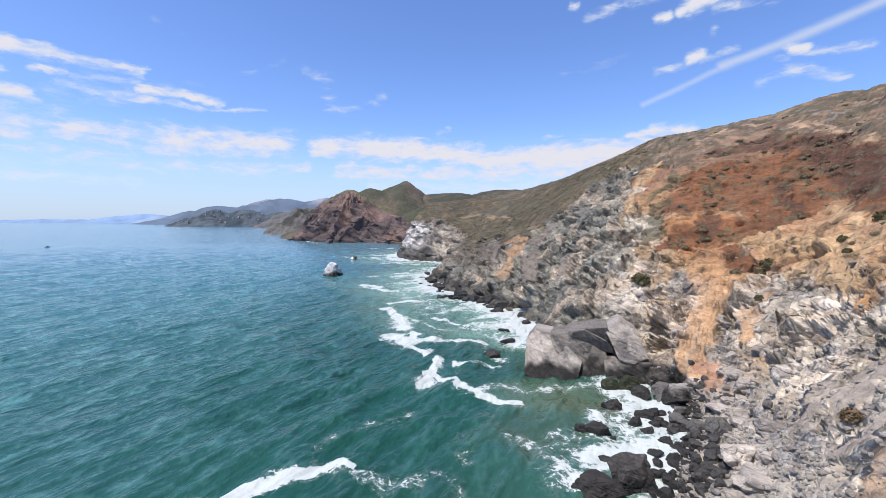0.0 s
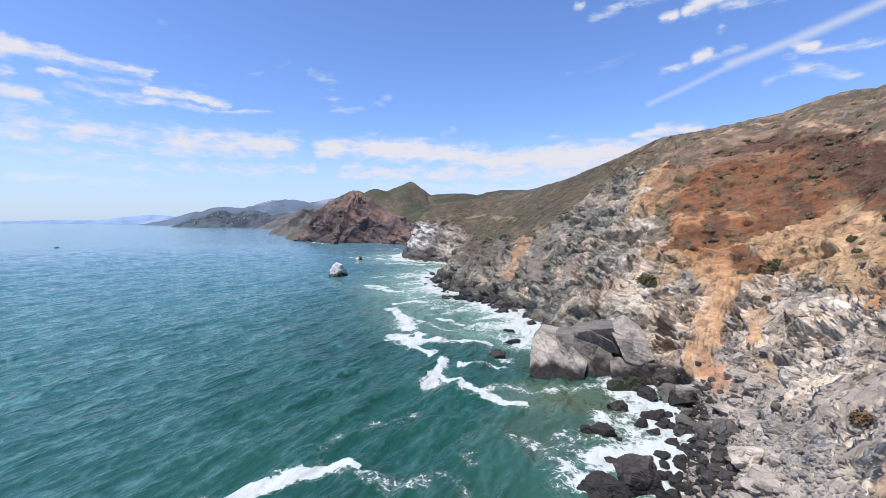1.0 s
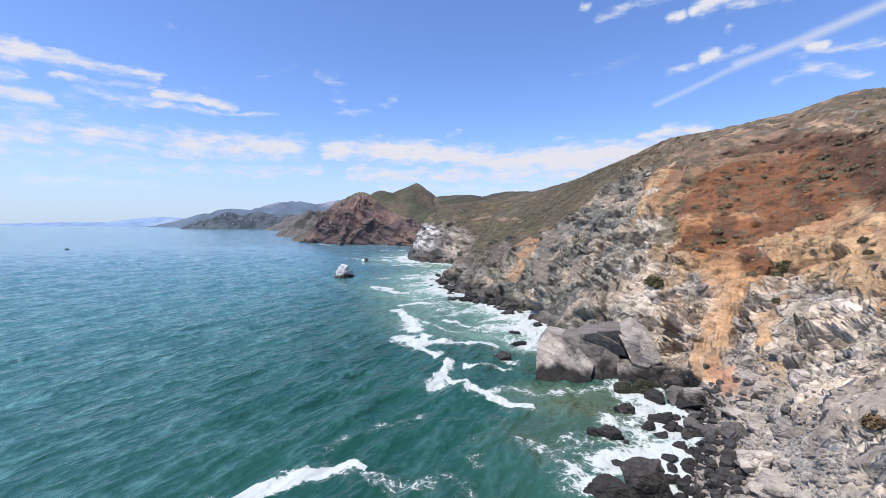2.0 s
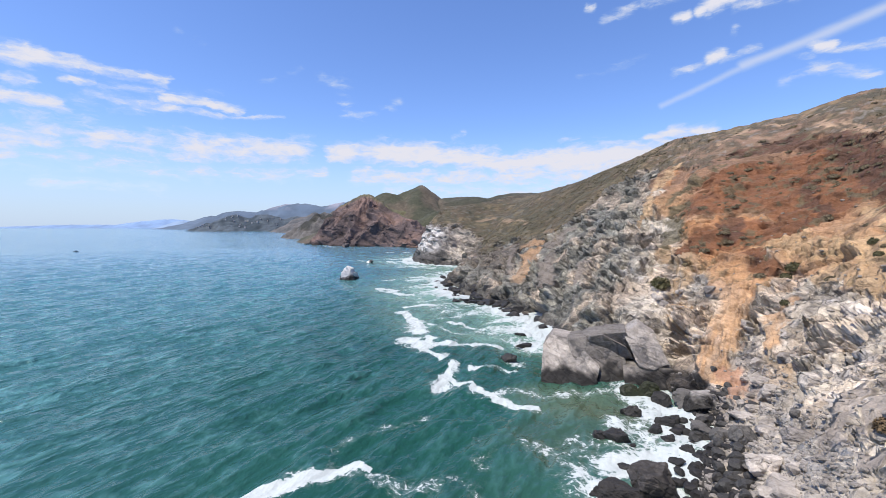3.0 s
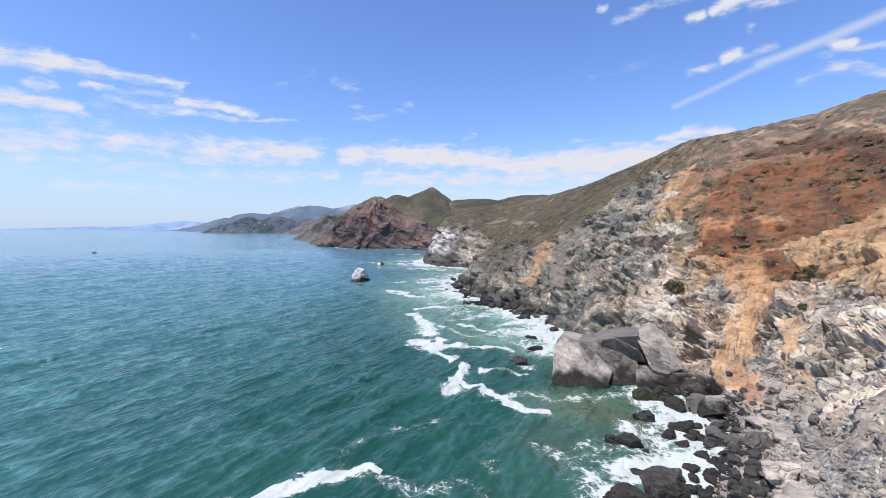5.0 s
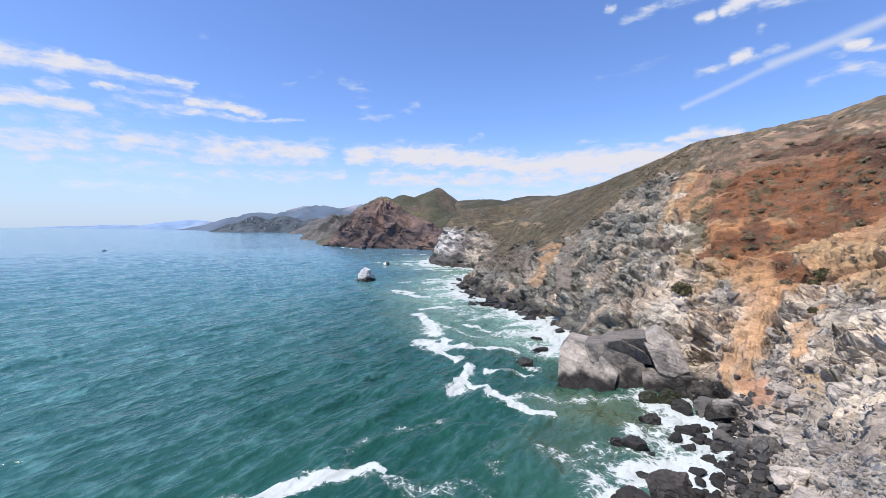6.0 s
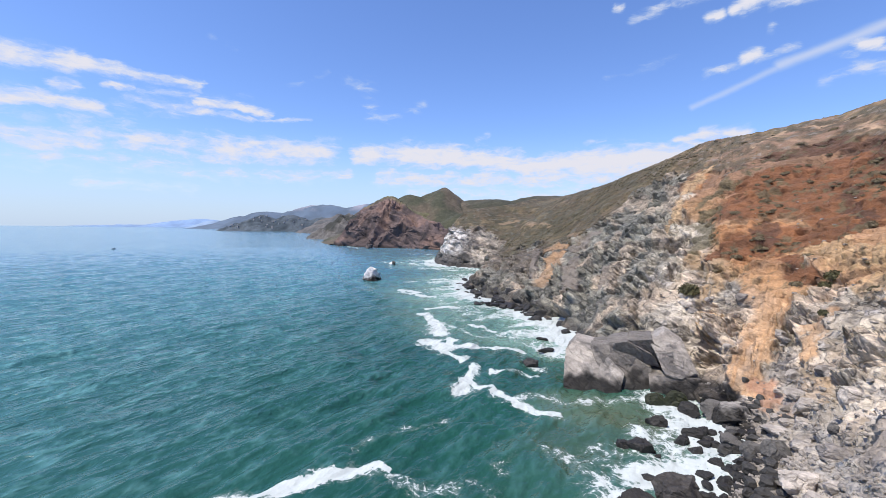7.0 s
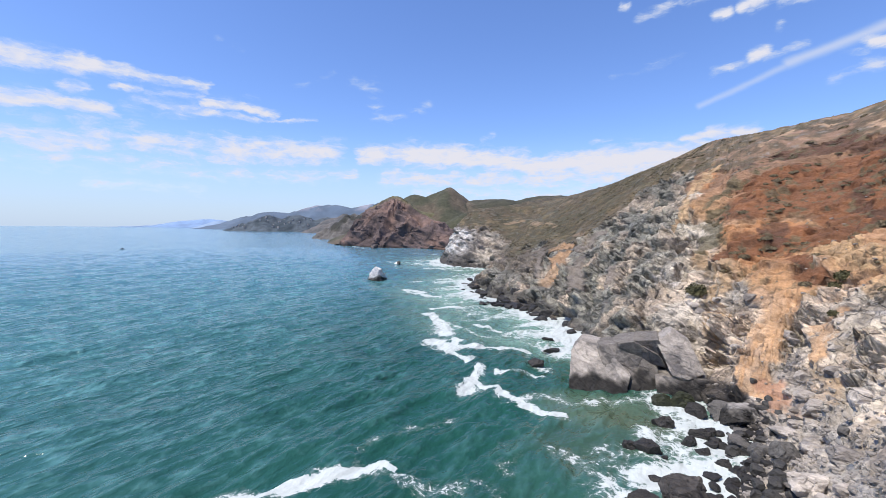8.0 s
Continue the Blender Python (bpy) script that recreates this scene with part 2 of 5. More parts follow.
# ---- materials ----
class Nodes:
    """A new material with short calls for its nodes."""

    def __init__(self, name):
        self.mat = bpy.data.materials.new(name)
        self.mat.use_nodes = True
        self.n, self.l = self.mat.node_tree.nodes, self.mat.node_tree.links
        self.bsdf = next(n for n in self.n if n.type == "BSDF_PRINCIPLED")
        self.place = self.n.new("ShaderNodeTexCoord").outputs["Object"]

    def put(self, socket, v):
        if isinstance(v, (int, float, tuple)):
            socket.default_value = v
        else:
            self.l.new(v, socket)

    def attr(self, key, colour=False):
        a = self.n.new("ShaderNodeAttribute")
        a.attribute_name = key
        return a.outputs["Color" if colour else "Fac"]

    def scaled(self, s):
        m = self.n.new("ShaderNodeMapping")
        self.l.new(self.place, m.inputs[0])
        m.inputs["Scale"].default_value = s
        return m.outputs[0]

    def turned(self, s, r):
        """Coordinates turned by r degrees, then scaled by s."""
        m, m2 = self.n.new("ShaderNodeMapping"), self.n.new("ShaderNodeMapping")
        self.l.new(self.place, m.inputs[0])
        m.inputs["Rotation"].default_value = tuple(radians(a) for a in r)
        self.l.new(m.outputs[0], m2.inputs[0])
        m2.inputs["Scale"].default_value = s
        return m2.outputs[0]

    def along(self, way_):
        """Coordinates across and along a direction on the ground."""
        out_ = self.n.new("ShaderNodeCombineXYZ")
        for i, axis in enumerate(((way_[1], -way_[0], 0.0), (way_[0], way_[1], 0.0))):
            m = self.n.new("ShaderNodeVectorMath")
            m.operation = "DOT_PRODUCT"
            self.l.new(self.place, m.inputs[0])
            m.inputs[1].default_value = axis
            self.l.new(m.outputs["Value"], out_.inputs[i])
        return out_.outputs[0]

    def sized(self, vec, by):
        m = self.n.new("ShaderNodeVectorMath")
        m.operation = "MULTIPLY"
        self.l.new(vec, m.inputs[0])
        m.inputs[1].default_value = by
        return m.outputs[0]

    def noise(self, scale, detail=4, rough=0.55, vec=None, distort=0.0):
        t = self.n.new("ShaderNodeTexNoise")
        self.l.new(vec or self.place, t.inputs["Vector"])
        t.inputs["Scale"].default_value, t.inputs["Detail"].default_value = scale, detail
        t.inputs["Roughness"].default_value, t.inputs["Distortion"].default_value = rough, distort
        return t.outputs["Fac"]

    def cells(self, scale, vec=None, feature="F1"):
        t = self.n.new("ShaderNodeTexVoronoi")
        t.feature = feature
        self.l.new(vec or self.place, t.inputs["Vector"])
        t.inputs["Scale"].default_value = scale
        return t.outputs["Distance"]

    def shards(self, scale, vec):
        """A flat random value for each broken piece."""
        t = self.n.new("ShaderNodeTexVoronoi")
        self.l.new(vec, t.inputs["Vector"])
        t.inputs["Scale"].default_value, t.distance = scale, "CHEBYCHEV"
        g_ = self.n.new("ShaderNodeSeparateColor")
        self.l.new(t.outputs["Color"], g_.inputs[0])
        return g_.outputs[0]

    def crack(self, scale, vec):
        """Distance across the joint between two straight-sided pieces, 0 at the joint."""
        ends = []
        for which in ("F2", "F1"):
            t = self.n.new("ShaderNodeTexVoronoi")
            t.feature, t.distance = which, "CHEBYCHEV"
            self.l.new(vec, t.inputs["Vector"])
            t.inputs["Scale"].default_value = scale
            ends.append(t.outputs["Distance"])
        return self.math("SUBTRACT", *ends)

    def facet(self, scale, vec):
        """Height of broken pieces, each a plane tilted its own way."""
        t = self.n.new("ShaderNodeTexVoronoi")
        self.l.new(vec, t.inputs["Vector"])
        t.inputs["Scale"].default_value, t.distance = scale, "CHEBYCHEV"
        steps = [self.n.new("ShaderNodeVectorMath") for _ in range(3)]
        for m, how in zip(steps, ("SUBTRACT", "SUBTRACT", "DOT_PRODUCT")):
            m.operation = how
        self.l.new(vec, steps[0].inputs[0])
        self.l.new(t.outputs["Position"], steps[0].inputs[1])
        self.l.new(t.outputs["Color"], steps[1].inputs[0])
        steps[1].inputs[1].default_value = (0.5, 0.5, 0.5)
        self.l.new(steps[0].outputs[0], steps[2].inputs[0])
        self.l.new(steps[1].outputs[0], steps[2].inputs[1])
        return steps[2].outputs["Value"]

    def remap(self, v, a, b, c=0.0, d=1.0, soft=False):
        m = self.n.new("ShaderNodeMapRange")
        if soft:
            m.interpolation_type = "SMOOTHSTEP"
        self.l.new(v, m.inputs[0])
        for i, x in enumerate((a, b, c, d)):
            m.inputs[i + 1].default_value = x
        return m.outputs[0]

    def math(self, op, a, b=0.0, clamp=False):
        m = self.n.new("ShaderNodeMath")
        m.operation, m.use_clamp = op, clamp
        self.put(m.inputs[0], a)
        self.put(m.inputs[1], b)
        return m.outputs[0]

    def mix(self, fac, a, b, how="MIX"):
        m = self.n.new("ShaderNodeMix")
        m.data_type, m.blend_type = "RGBA", how
        self.put(m.inputs[0], fac)
        for i, v in ((6, a), (7, b)):
            self.put(m.inputs[i], (*v, 1) if isinstance(v, tuple) and len(v) == 3 else v)
        return m.outputs[2]

    def bump(self, height, strength, distance, base=None):
        b = self.n.new("ShaderNodeBump")
        self.put(b.inputs["Height"], height)
        b.inputs["Strength"].default_value, b.inputs["Distance"].default_value = strength, distance
        if base is not None:
            self.l.new(base, b.inputs["Normal"])
        return b.outputs[0]

    def done(self, colour, rough, normal=None, **more):
        self.put(self.bsdf.inputs["Base Color"], (*colour, 1) if isinstance(colour, tuple) and len(colour) == 3 else colour)
        self.put(self.bsdf.inputs["Roughness"], rough)
        if normal is not None:
            self.l.new(normal, self.bsdf.inputs["Normal"])
        for key, v in more.items():
            self.put(self.bsdf.inputs[key.replace("_", " ")], v)
        return self.mat


def land_material():
    """Rock, soil and grass: the tint of the ground with mineral grain, fractures and relief."""
    k = Nodes("cliff_ground")
    tint, rocky = k.attr("tint", True), k.attr("rocky")
    strata = k.turned((0.75, 1.0, 1.15), (25, -35, 20))
    big = k.noise(0.22, 5, 0.6)
    fine = k.noise(1.6, 6, 0.65, strata)
    grit = k.noise(6.0, 4, 0.6)
    vein = k.remap(k.noise(0.55, 6, 0.62, strata, 1.4), 0.46, 0.6)
    value = k.math("MULTIPLY", k.remap(big, 0.3, 0.7, 0.82, 1.18), k.remap(fine, 0.25, 0.75, 0.76, 1.24))
    value = k.math("MULTIPLY", value, k.remap(grit, 0.3, 0.7, 0.88, 1.12))
    bent = k.n.new("ShaderNodeVectorMath")
    bent.operation = "ADD"
    wig = k.n.new("ShaderNodeTexNoise")
    k.l.new(k.place, wig.inputs["Vector"])
    wig.inputs["Scale"].default_value, wig.inputs["Detail"].default_value = 0.9, 3
    k.l.new(strata, bent.inputs[0])
    k.l.new(k.sized(wig.outputs["Color"], (0.5, 0.5, 0.5)), bent.inputs[1])
    joint_way = bent.outputs[0]
    beds, slabs, chips, flakes = k.shards(0.10, joint_way), k.shards(0.27, joint_way), k.shards(0.75, joint_way), k.shards(2.4, joint_way)
    piece = k.math("MULTIPLY", k.remap(chips, 0.0, 1.0, 0.80, 1.16), k.remap(flakes, 0.0, 1.0, 0.86, 1.12))
    piece = k.math("MULTIPLY", piece, k.math("MULTIPLY", k.remap(slabs, 0.0, 1.0, 0.78, 1.18), k.remap(beds, 0.0, 1.0, 0.82, 1.14)))
    # open joints, with the shade inside the gaps painted as dark colour
    broken = k.remap(k.noise(0.18, 3, 0.6), 0.48, 0.64)
    joint = k.math("MULTIPLY", k.remap(k.crack(0.27, joint_way), 0.0, 0.075, 1.0, 0.0), k.remap(k.noise(0.4, 3, 0.6), 0.42, 0.58))
    joint2 = k.math("MULTIPLY", k.remap(k.crack(0.75, joint_way), 0.0, 0.11, 1.0, 0.0), broken)
    joint3 = k.math("MULTIPLY", k.remap(k.crack(0.10, joint_way), 0.0, 0.06, 1.0, 0.0), k.remap(k.noise(0.09, 3, 0.6), 0.42, 0.6))
    joint = k.math("MAXIMUM", k.math("MAXIMUM", joint, joint3), k.math("MULTIPLY", joint2, 0.85))
    piece = k.math("MULTIPLY", piece, k.remap(joint, 0.0, 1.0, 1.0, 0.45))
    piece = k.math("ADD", k.math("MULTIPLY", piece, rocky), k.math("SUBTRACT", 1.0, rocky))
    value = k.math("MULTIPLY", value, piece)
    grey = k.n.new("ShaderNodeCombineColor")
    for i in range(3):
        k.l.new(value, grey.inputs[i])
    colour = k.mix(1.0, tint, grey.outputs[0], "MULTIPLY")
    pale = k.mix(k.math("MULTIPLY", k.math("MULTIPLY", vein, rocky), 0.05), colour, (0.62, 0.57, 0.53))
    # every broken piece is a plane with a tilt of its own
    facets = k.math("ADD", k.math("MULTIPLY", k.facet(0.27, joint_way), 1.7), k.math("MULTIPLY", k.facet(0.75, joint_way), 1.25))
    facets = k.math("ADD", facets, k.math("ADD", k.math("MULTIPLY", k.facet(2.4, joint_way), 0.45), k.math("MULTIPLY", k.facet(0.10, joint_way), 1.2)))
    relief = k.math("ADD", k.math("MULTIPLY", fine, 0.34), k.math("MULTIPLY", grit, 0.10))
    relief = k.math("ADD", relief, k.math("MULTIPLY", facets, rocky))
    relief = k.math("SUBTRACT", relief, k.math("MULTIPLY", k.math("MULTIPLY", joint, rocky), 0.35))
    normal = k.bump(relief, 1.0, 1.0)
    return k.done(pale, k.remap(fine, 0.3, 0.7, 0.95, 0.75), normal)


def far_material():
    k = Nodes("hill_ground")
    tint = k.attr("tint", True)
    a, b = k.noise(0.035, 6, 0.65), k.noise(0.16, 5, 0.65)
    value = k.math("MULTIPLY", k.remap(a, 0.3, 0.7, 0.72, 1.28), k.remap(b, 0.28, 0.72, 0.6, 1.4))
    grey = k.n.new("ShaderNodeCombineColor")
    for i in range(3):
        k.l.new(value, grey.inputs[i])
    return k.done(k.mix(1.0, tint, grey.outputs[0], "MULTIPLY"), 0.92, k.bump(k.math("ADD", a, b), 0.8, 2.2))


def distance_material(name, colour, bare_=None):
    """Land with the haze of distance put into its colour; bare_ is the colour of open grass in patches high up."""
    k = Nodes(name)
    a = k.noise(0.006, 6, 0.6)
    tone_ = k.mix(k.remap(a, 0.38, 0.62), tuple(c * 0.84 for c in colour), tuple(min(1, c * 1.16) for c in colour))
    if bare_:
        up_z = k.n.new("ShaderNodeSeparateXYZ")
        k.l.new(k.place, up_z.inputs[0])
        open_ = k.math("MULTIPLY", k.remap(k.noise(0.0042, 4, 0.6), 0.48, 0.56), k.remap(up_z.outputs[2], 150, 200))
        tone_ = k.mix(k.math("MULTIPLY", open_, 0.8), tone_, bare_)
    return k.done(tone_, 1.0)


def boulder_material(name, dark, light, wet):
    k = Nodes(name)
    a, b = k.noise(0.5, 6, 0.65), k.noise(2.6, 6, 0.65, k.turned((1.0, 2.6, 1.4), (20, 30, 0)))
    c = k.noise(11.0, 4, 0.6)
    m = k.math("ADD", k.math("MULTIPLY", a, 0.5), k.math("MULTIPLY", b, 0.5))
    colour = k.mix(k.remap(m, 0.36, 0.64), dark, light)
    colour = k.mix(k.remap(c, 0.35, 0.65, 0.0, 0.35), colour, tuple(x * 0.55 for x in dark))
    normal = k.bump(k.math("ADD", k.math("MULTIPLY", b, 0.8), k.math("MULTIPLY", c, 0.3)), 0.9, 0.22)
    return k.done(colour, k.remap(b, 0.3, 0.7, 0.42 if wet else 0.75, 0.75 if wet else 0.95), normal)


CREST_WAY = (0.46, 0.89)          # the way along the wave crests


def sea_material():
    k = Nodes("sea_water")
    foam, shoal = k.attr("foam"), k.attr("shoal")
    patch = k.noise(0.02, 4, 0.55)
    deep = k.mix(k.remap(patch, 0.35, 0.65), (0.008, 0.050, 0.036), (0.013, 0.068, 0.048))
    # bluer water offshore and far out, with the sky's reflection partly painted in
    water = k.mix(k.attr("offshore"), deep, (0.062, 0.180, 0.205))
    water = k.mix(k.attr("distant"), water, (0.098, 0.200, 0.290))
    water = k.mix(shoal, water, (0.19, 0.315, 0.245))
    water = k.mix(k.attr("murky"), water, (0.062, 0.088, 0.052))
    chop_way = k.along(CREST_WAY)                      # wind waves run in long crests
    wave = k.noise(0.27, 2, 0.5, k.sized(chop_way, (1.0, 0.42, 1.0)))
    chop = k.noise(0.8, 2, 0.5, k.sized(chop_way, (1.0, 0.55, 1.0)))
    ripple = k.noise(2.8, 2, 0.5, k.sized(chop_way, (1.0, 0.7, 1.0)))
    roll = k.noise(0.07, 2, 0.5, k.sized(chop_way, (1.0, 0.3, 1.0)))
    lit_crest = k.remap(k.math("ADD", k.math("MULTIPLY", wave, 0.55), k.math("MULTIPLY", chop, 0.45)), 0.50, 0.66)   # crests coloured lighter for sky glint and daylight through them
    water = k.mix(k.math("MULTIPLY", lit_crest, k.math("ADD", k.math("MULTIPLY", k.attr("offshore"), 0.9), 0.12, True)), water, (0.15, 0.345, 0.36))
    bent = k.n.new("ShaderNodeVectorMath")
    bent.operation = "ADD"
    wig = k.n.new("ShaderNodeTexNoise")
    k.l.new(k.place, wig.inputs["Vector"])
    wig.inputs["Scale"].default_value, wig.inputs["Detail"].default_value = 0.5, 4
    stretch = k.n.new("ShaderNodeVectorMath")
    stretch.operation = "MULTIPLY"
    k.l.new(wig.outputs["Color"], stretch.inputs[0])
    stretch.inputs[1].default_value = (3.0, 3.0, 0.0)
    k.l.new(k.place, bent.inputs[0])
    k.l.new(stretch.outputs[0], bent.inputs[1])
    lace = k.remap(k.cells(0.8, bent.outputs[0], "DISTANCE_TO_EDGE"), 0.0, 0.28, 1.0, 0.0)
    lace2 = k.remap(k.cells(2.4, bent.outputs[0], "DISTANCE_TO_EDGE"), 0.0, 0.22, 1.0, 0.0)
    wob = k.remap(k.noise(0.28, 7, 0.68, None, 0.8), 0.32, 0.68)
    frill = k.remap(k.noise(1.6, 6, 0.7, None, 0.5), 0.3, 0.7)
    grain = k.math("ADD", k.math("MULTIPLY", wob, 0.5), k.math("MULTIPLY", frill, 0.2))
    grain = k.math("ADD", grain, k.math("ADD", k.math("MULTIPLY", lace, 0.2), k.math("MULTIPLY", lace2, 0.12)))
    grain = k.remap(grain, 0.22, 0.78)
    edge = k.math("SUBTRACT", k.math("ADD", k.math("MULTIPLY", foam, 1.0), k.math("MULTIPLY", grain, 0.9)), 0.98)
    white = k.math("MULTIPLY", k.remap(edge, 0.0, 0.14), k.remap(foam, 0.02, 0.12))
    thin = k.math("MULTIPLY", k.remap(edge, -0.4, 0.1), k.math("MULTIPLY", foam, 0.55), True)
    white = k.math("MAXIMUM", white, k.remap(k.math("ADD", k.attr("front"), k.math("MULTIPLY", k.math("SUBTRACT", grain, 0.5), 0.55)), 0.42, 0.5))
    cover = k.math("MAXIMUM", white, thin)
    foam_tone = k.mix(k.math("MULTIPLY", wob, frill), (0.43, 0.475, 0.47), (0.54, 0.575, 0.575))
    colour = k.mix(cover, water, foam_tone)
    h = k.math("ADD", k.math("MULTIPLY", wave, 1.25), k.math("MULTIPLY", chop, 0.42))
    h = k.math("ADD", h, k.math("MULTIPLY", ripple, 0.05))
    h = k.math("ADD", h, k.math("MULTIPLY", roll, 1.6))
    h = k.math("MULTIPLY", h, k.attr("choppy"))
    normal = k.bump(h, 1.0, 2.0)
    rough = k.mix(cover, (0.12, 0.12, 0.12), (0.9, 0.9, 0.9))
    return k.done(colour, rough, normal, IOR=1.33)


def leaf_material(name, dark, light):
    k = Nodes(name)
    r = k.n.new("ShaderNodeNewGeometry").outputs["Random Per Island"]
    a = k.noise(0.8, 3)
    colour = k.mix(k.math("ADD", k.math("MULTIPLY", r, 0.6), k.math("MULTIPLY", a, 0.4)), dark, light)
    return k.done(colour, 0.75)


def paint_material(name, colour, rough=0.7):
    k = Nodes(name)
    a = k.noise(1.3, 4)
    return k.done(k.mix(k.remap(a, 0.3, 0.7), tuple(c * 0.88 for c in colour), colour), rough)


LAND, FAR = land_material(), far_material()
WET_ROCK = boulder_material("wet_dark_rock", (0.006, 0.0055, 0.005), (0.032, 0.028, 0.025), True)
DRY_ROCK = boulder_material("dry_grey_rock", (0.17, 0.15, 0.13), (0.40, 0.365, 0.325), False)
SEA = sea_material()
GRASS = leaf_material("dry_grass_blade", (0.10, 0.085, 0.045), (0.30, 0.25, 0.13))
TWIG = paint_material("twig_bark", (0.10, 0.075, 0.05))


def part(name, data, material, parent, label=""):
    ob = new(name, data)
    if not data.materials:
        data.materials.append(material)
    ob.parent = parent
    return tagged(ob, label)
# ---- the coast: a slope lofted from the waterline to the crest, broken into rock ----
COAST = [(-40, -95), (-14, -30), (-2.5, 2.5), (13.5, 27), (28, 48), (37.8, 61), (44.8, 71), (47.5, 77), (47, 86), (46, 97), (34, 112),
         (32, 146), (22, 168), (11, 197), (3, 215), (-3, 256), (14, 338), (-21, 360), (-42, 400), (-35, 450), (30, 560), (60, 640)]
CREST = [(60, -130, 92), (85, -60, 84), (105, -5, 76), (130, 50, 84), (150, 105, 86), (158.6, 150, 84.4), (155, 166, 85.4), (142, 188, 81.8),
         (121.7, 205, 79.0), (118, 217, 79.6), (115, 230, 79.5), (107.8, 265, 74.8), (103, 300, 72), (98.8, 330, 69.2), (92, 375, 68),
         (86, 420, 67.1), (60, 440, 61), (15, 430, 56), (-10, 425, 53), (20, 470, 58), (98, 600, 79), (120, 700, 80)]
SHAPE = [  # height of the foot cliff, its share of the way to the crest, curve above it
    (34, .08, 1), (26, .06, 1), (9, .08, 1.1), (5, .12, .95), (5, .12, .95), (5, .10, .95), (6, .09, .95), (8, .08, .95), (10, .08, .95), (11, .08, .95), (12, .08, .95),
    (13, .09, .95), (12, .10, .95), (12, .10, .95), (12, .10, .95), (14, .12, .95), (20, .22, .95), (30, .34, .8), (32, .40, .8), (30, .4, .8), (20, .2, 1), (20, .2, 1)]


def loft(coast, crest, shape, columns, rows, back, eye=(0, 0), weights=1.0):
    """Grid (columns, rows, 3) from under water up to the crest and some way down behind it; also along (0..) and up (0..1..) of every point."""
    table = np.concatenate([np.array(coast, float), np.array(crest, float), np.array(shape, float)], 1)
    fine_u = np.linspace(0, len(table) - 1, 4000)
    line = spline(table, fine_u)
    step = np.hypot(*np.diff((line[:, :2] * 0.6 + line[:, 2:4] * 0.4), axis=0).T)
    mid = line[1:, :2]
    step = step / np.maximum(35, np.hypot(mid[:, 0] - eye[0], mid[:, 1] - eye[1])) ** weights
    step = np.where(line[1:, 1] < 20, step * 0.25, step)
    way = np.concatenate([[0], np.cumsum(step)])
    u = np.interp(np.linspace(0, way[-1], columns), way, fine_u)
    s = spline(table, u)
    v = np.concatenate([np.linspace(-0.05, 1, rows) , 1 + np.linspace(0.01, 1, back) ** 1.6 * 1.2])
    V = np.broadcast_to(v, (columns, len(v)))
    C, K, c, vc, p = s[:, None, :2], s[:, None, 2:4], s[:, None, 5], np.maximum(s[:, None, 6], .02), s[:, None, 7]
    top = s[:, None, 4]
    low = c * np.sign(V) * np.abs(V / vc) ** 0.85
    high = c + (top - c) * np.clip((V - vc) / (1 - vc), 0, 1) ** p
    z = np.where(V < vc, low, high)
    z = np.where(V > 1, top - 14 * np.maximum(V - 1, 0) ** 1.5, z)
    z = np.maximum(z, -6)
    xy = C + (K - C) * V[..., None]
    g = np.concatenate([xy, z[..., None]], 2)
    return g, np.broadcast_to(u[:, None], V.shape), V


def turned_strata(p):
    """Coordinates along the dipping beds of the rock."""
    a, b = radians(38), radians(25)
    x = p[:, 0] * math.cos(a) - p[:, 2] * math.sin(a)
    z = p[:, 0] * math.sin(a) + p[:, 2] * math.cos(a)
    y = p[:, 1] * math.cos(b) - z * math.sin(b)
    z2 = p[:, 1] * math.sin(b) + z * math.cos(b)
    return np.stack([x * 0.55, y * 0.8, z2 * 1.35], 1)


def patches(q, rows):
    """How far points lie within rounded bands (two ends and a half width each), 0 to 1."""
    m = np.zeros(len(q))
    for r in rows:
        m = np.maximum(m, smooth(1.15, 0.75, to_line(q, r[:3], r[3:6]) / r[6]))
    return m


RUST = [(95, 153, 50, 107, 151, 53, 7.9), (107, 151, 53, 115, 136, 55, 11.1), (115, 136, 55, 106, 103, 50, 9.8), (88, 142, 42, 100, 134, 46, 12), (100, 131, 45, 96, 113, 40, 10.1), (74, 124, 31, 83, 119, 33, 6.4), (82, 117, 31, 89, 108, 35, 5.1), (78, 109, 27, 75, 102, 24, 3.0), (97, 97, 43, 86, 80, 39, 3.3), (69, 127, 28, 75, 120, 30, 3.0)]
BROWN = [(112, 170, 61, 122, 163, 64, 4.5), (122, 163, 64, 126, 142, 63.5, 5.5), (82, 127, 36, 79, 120, 32, 2.6), (126, 161, 66, 121, 128, 58, 5.0), (121, 135, 59, 104, 98, 49, 5.7), (109, 115, 50, 92, 86, 42, 3.5), (115, 166, 62, 127, 160, 66, 2.0), (104, 127, 47, 93, 109, 38, 1.8), (75, 104, 25, 75, 105, 25, 1.6)]
TAN = [(83, 110, 31, 77, 81, 30, 4.8), (77, 81, 30, 73, 66, 32, 4.7), (73, 84, 25, 68, 63, 28, 3.0), (93, 98, 39, 81, 75, 36, 2.4), (66, 131, 27, 69, 108, 23, 4.6), (69, 108, 23, 71, 98, 21, 3.2), (67, 118, 26, 60, 116, 19, 3.0), (59, 113, 18, 53, 101, 10, 1.8), (57, 76, 12, 48, 61, 9, 1.8), (54, 75, 9, 47, 61, 8, 1.4), (99, 189, 61, 82, 173, 48, 2.9), (82, 173, 48, 64, 149, 33, 2.1)]
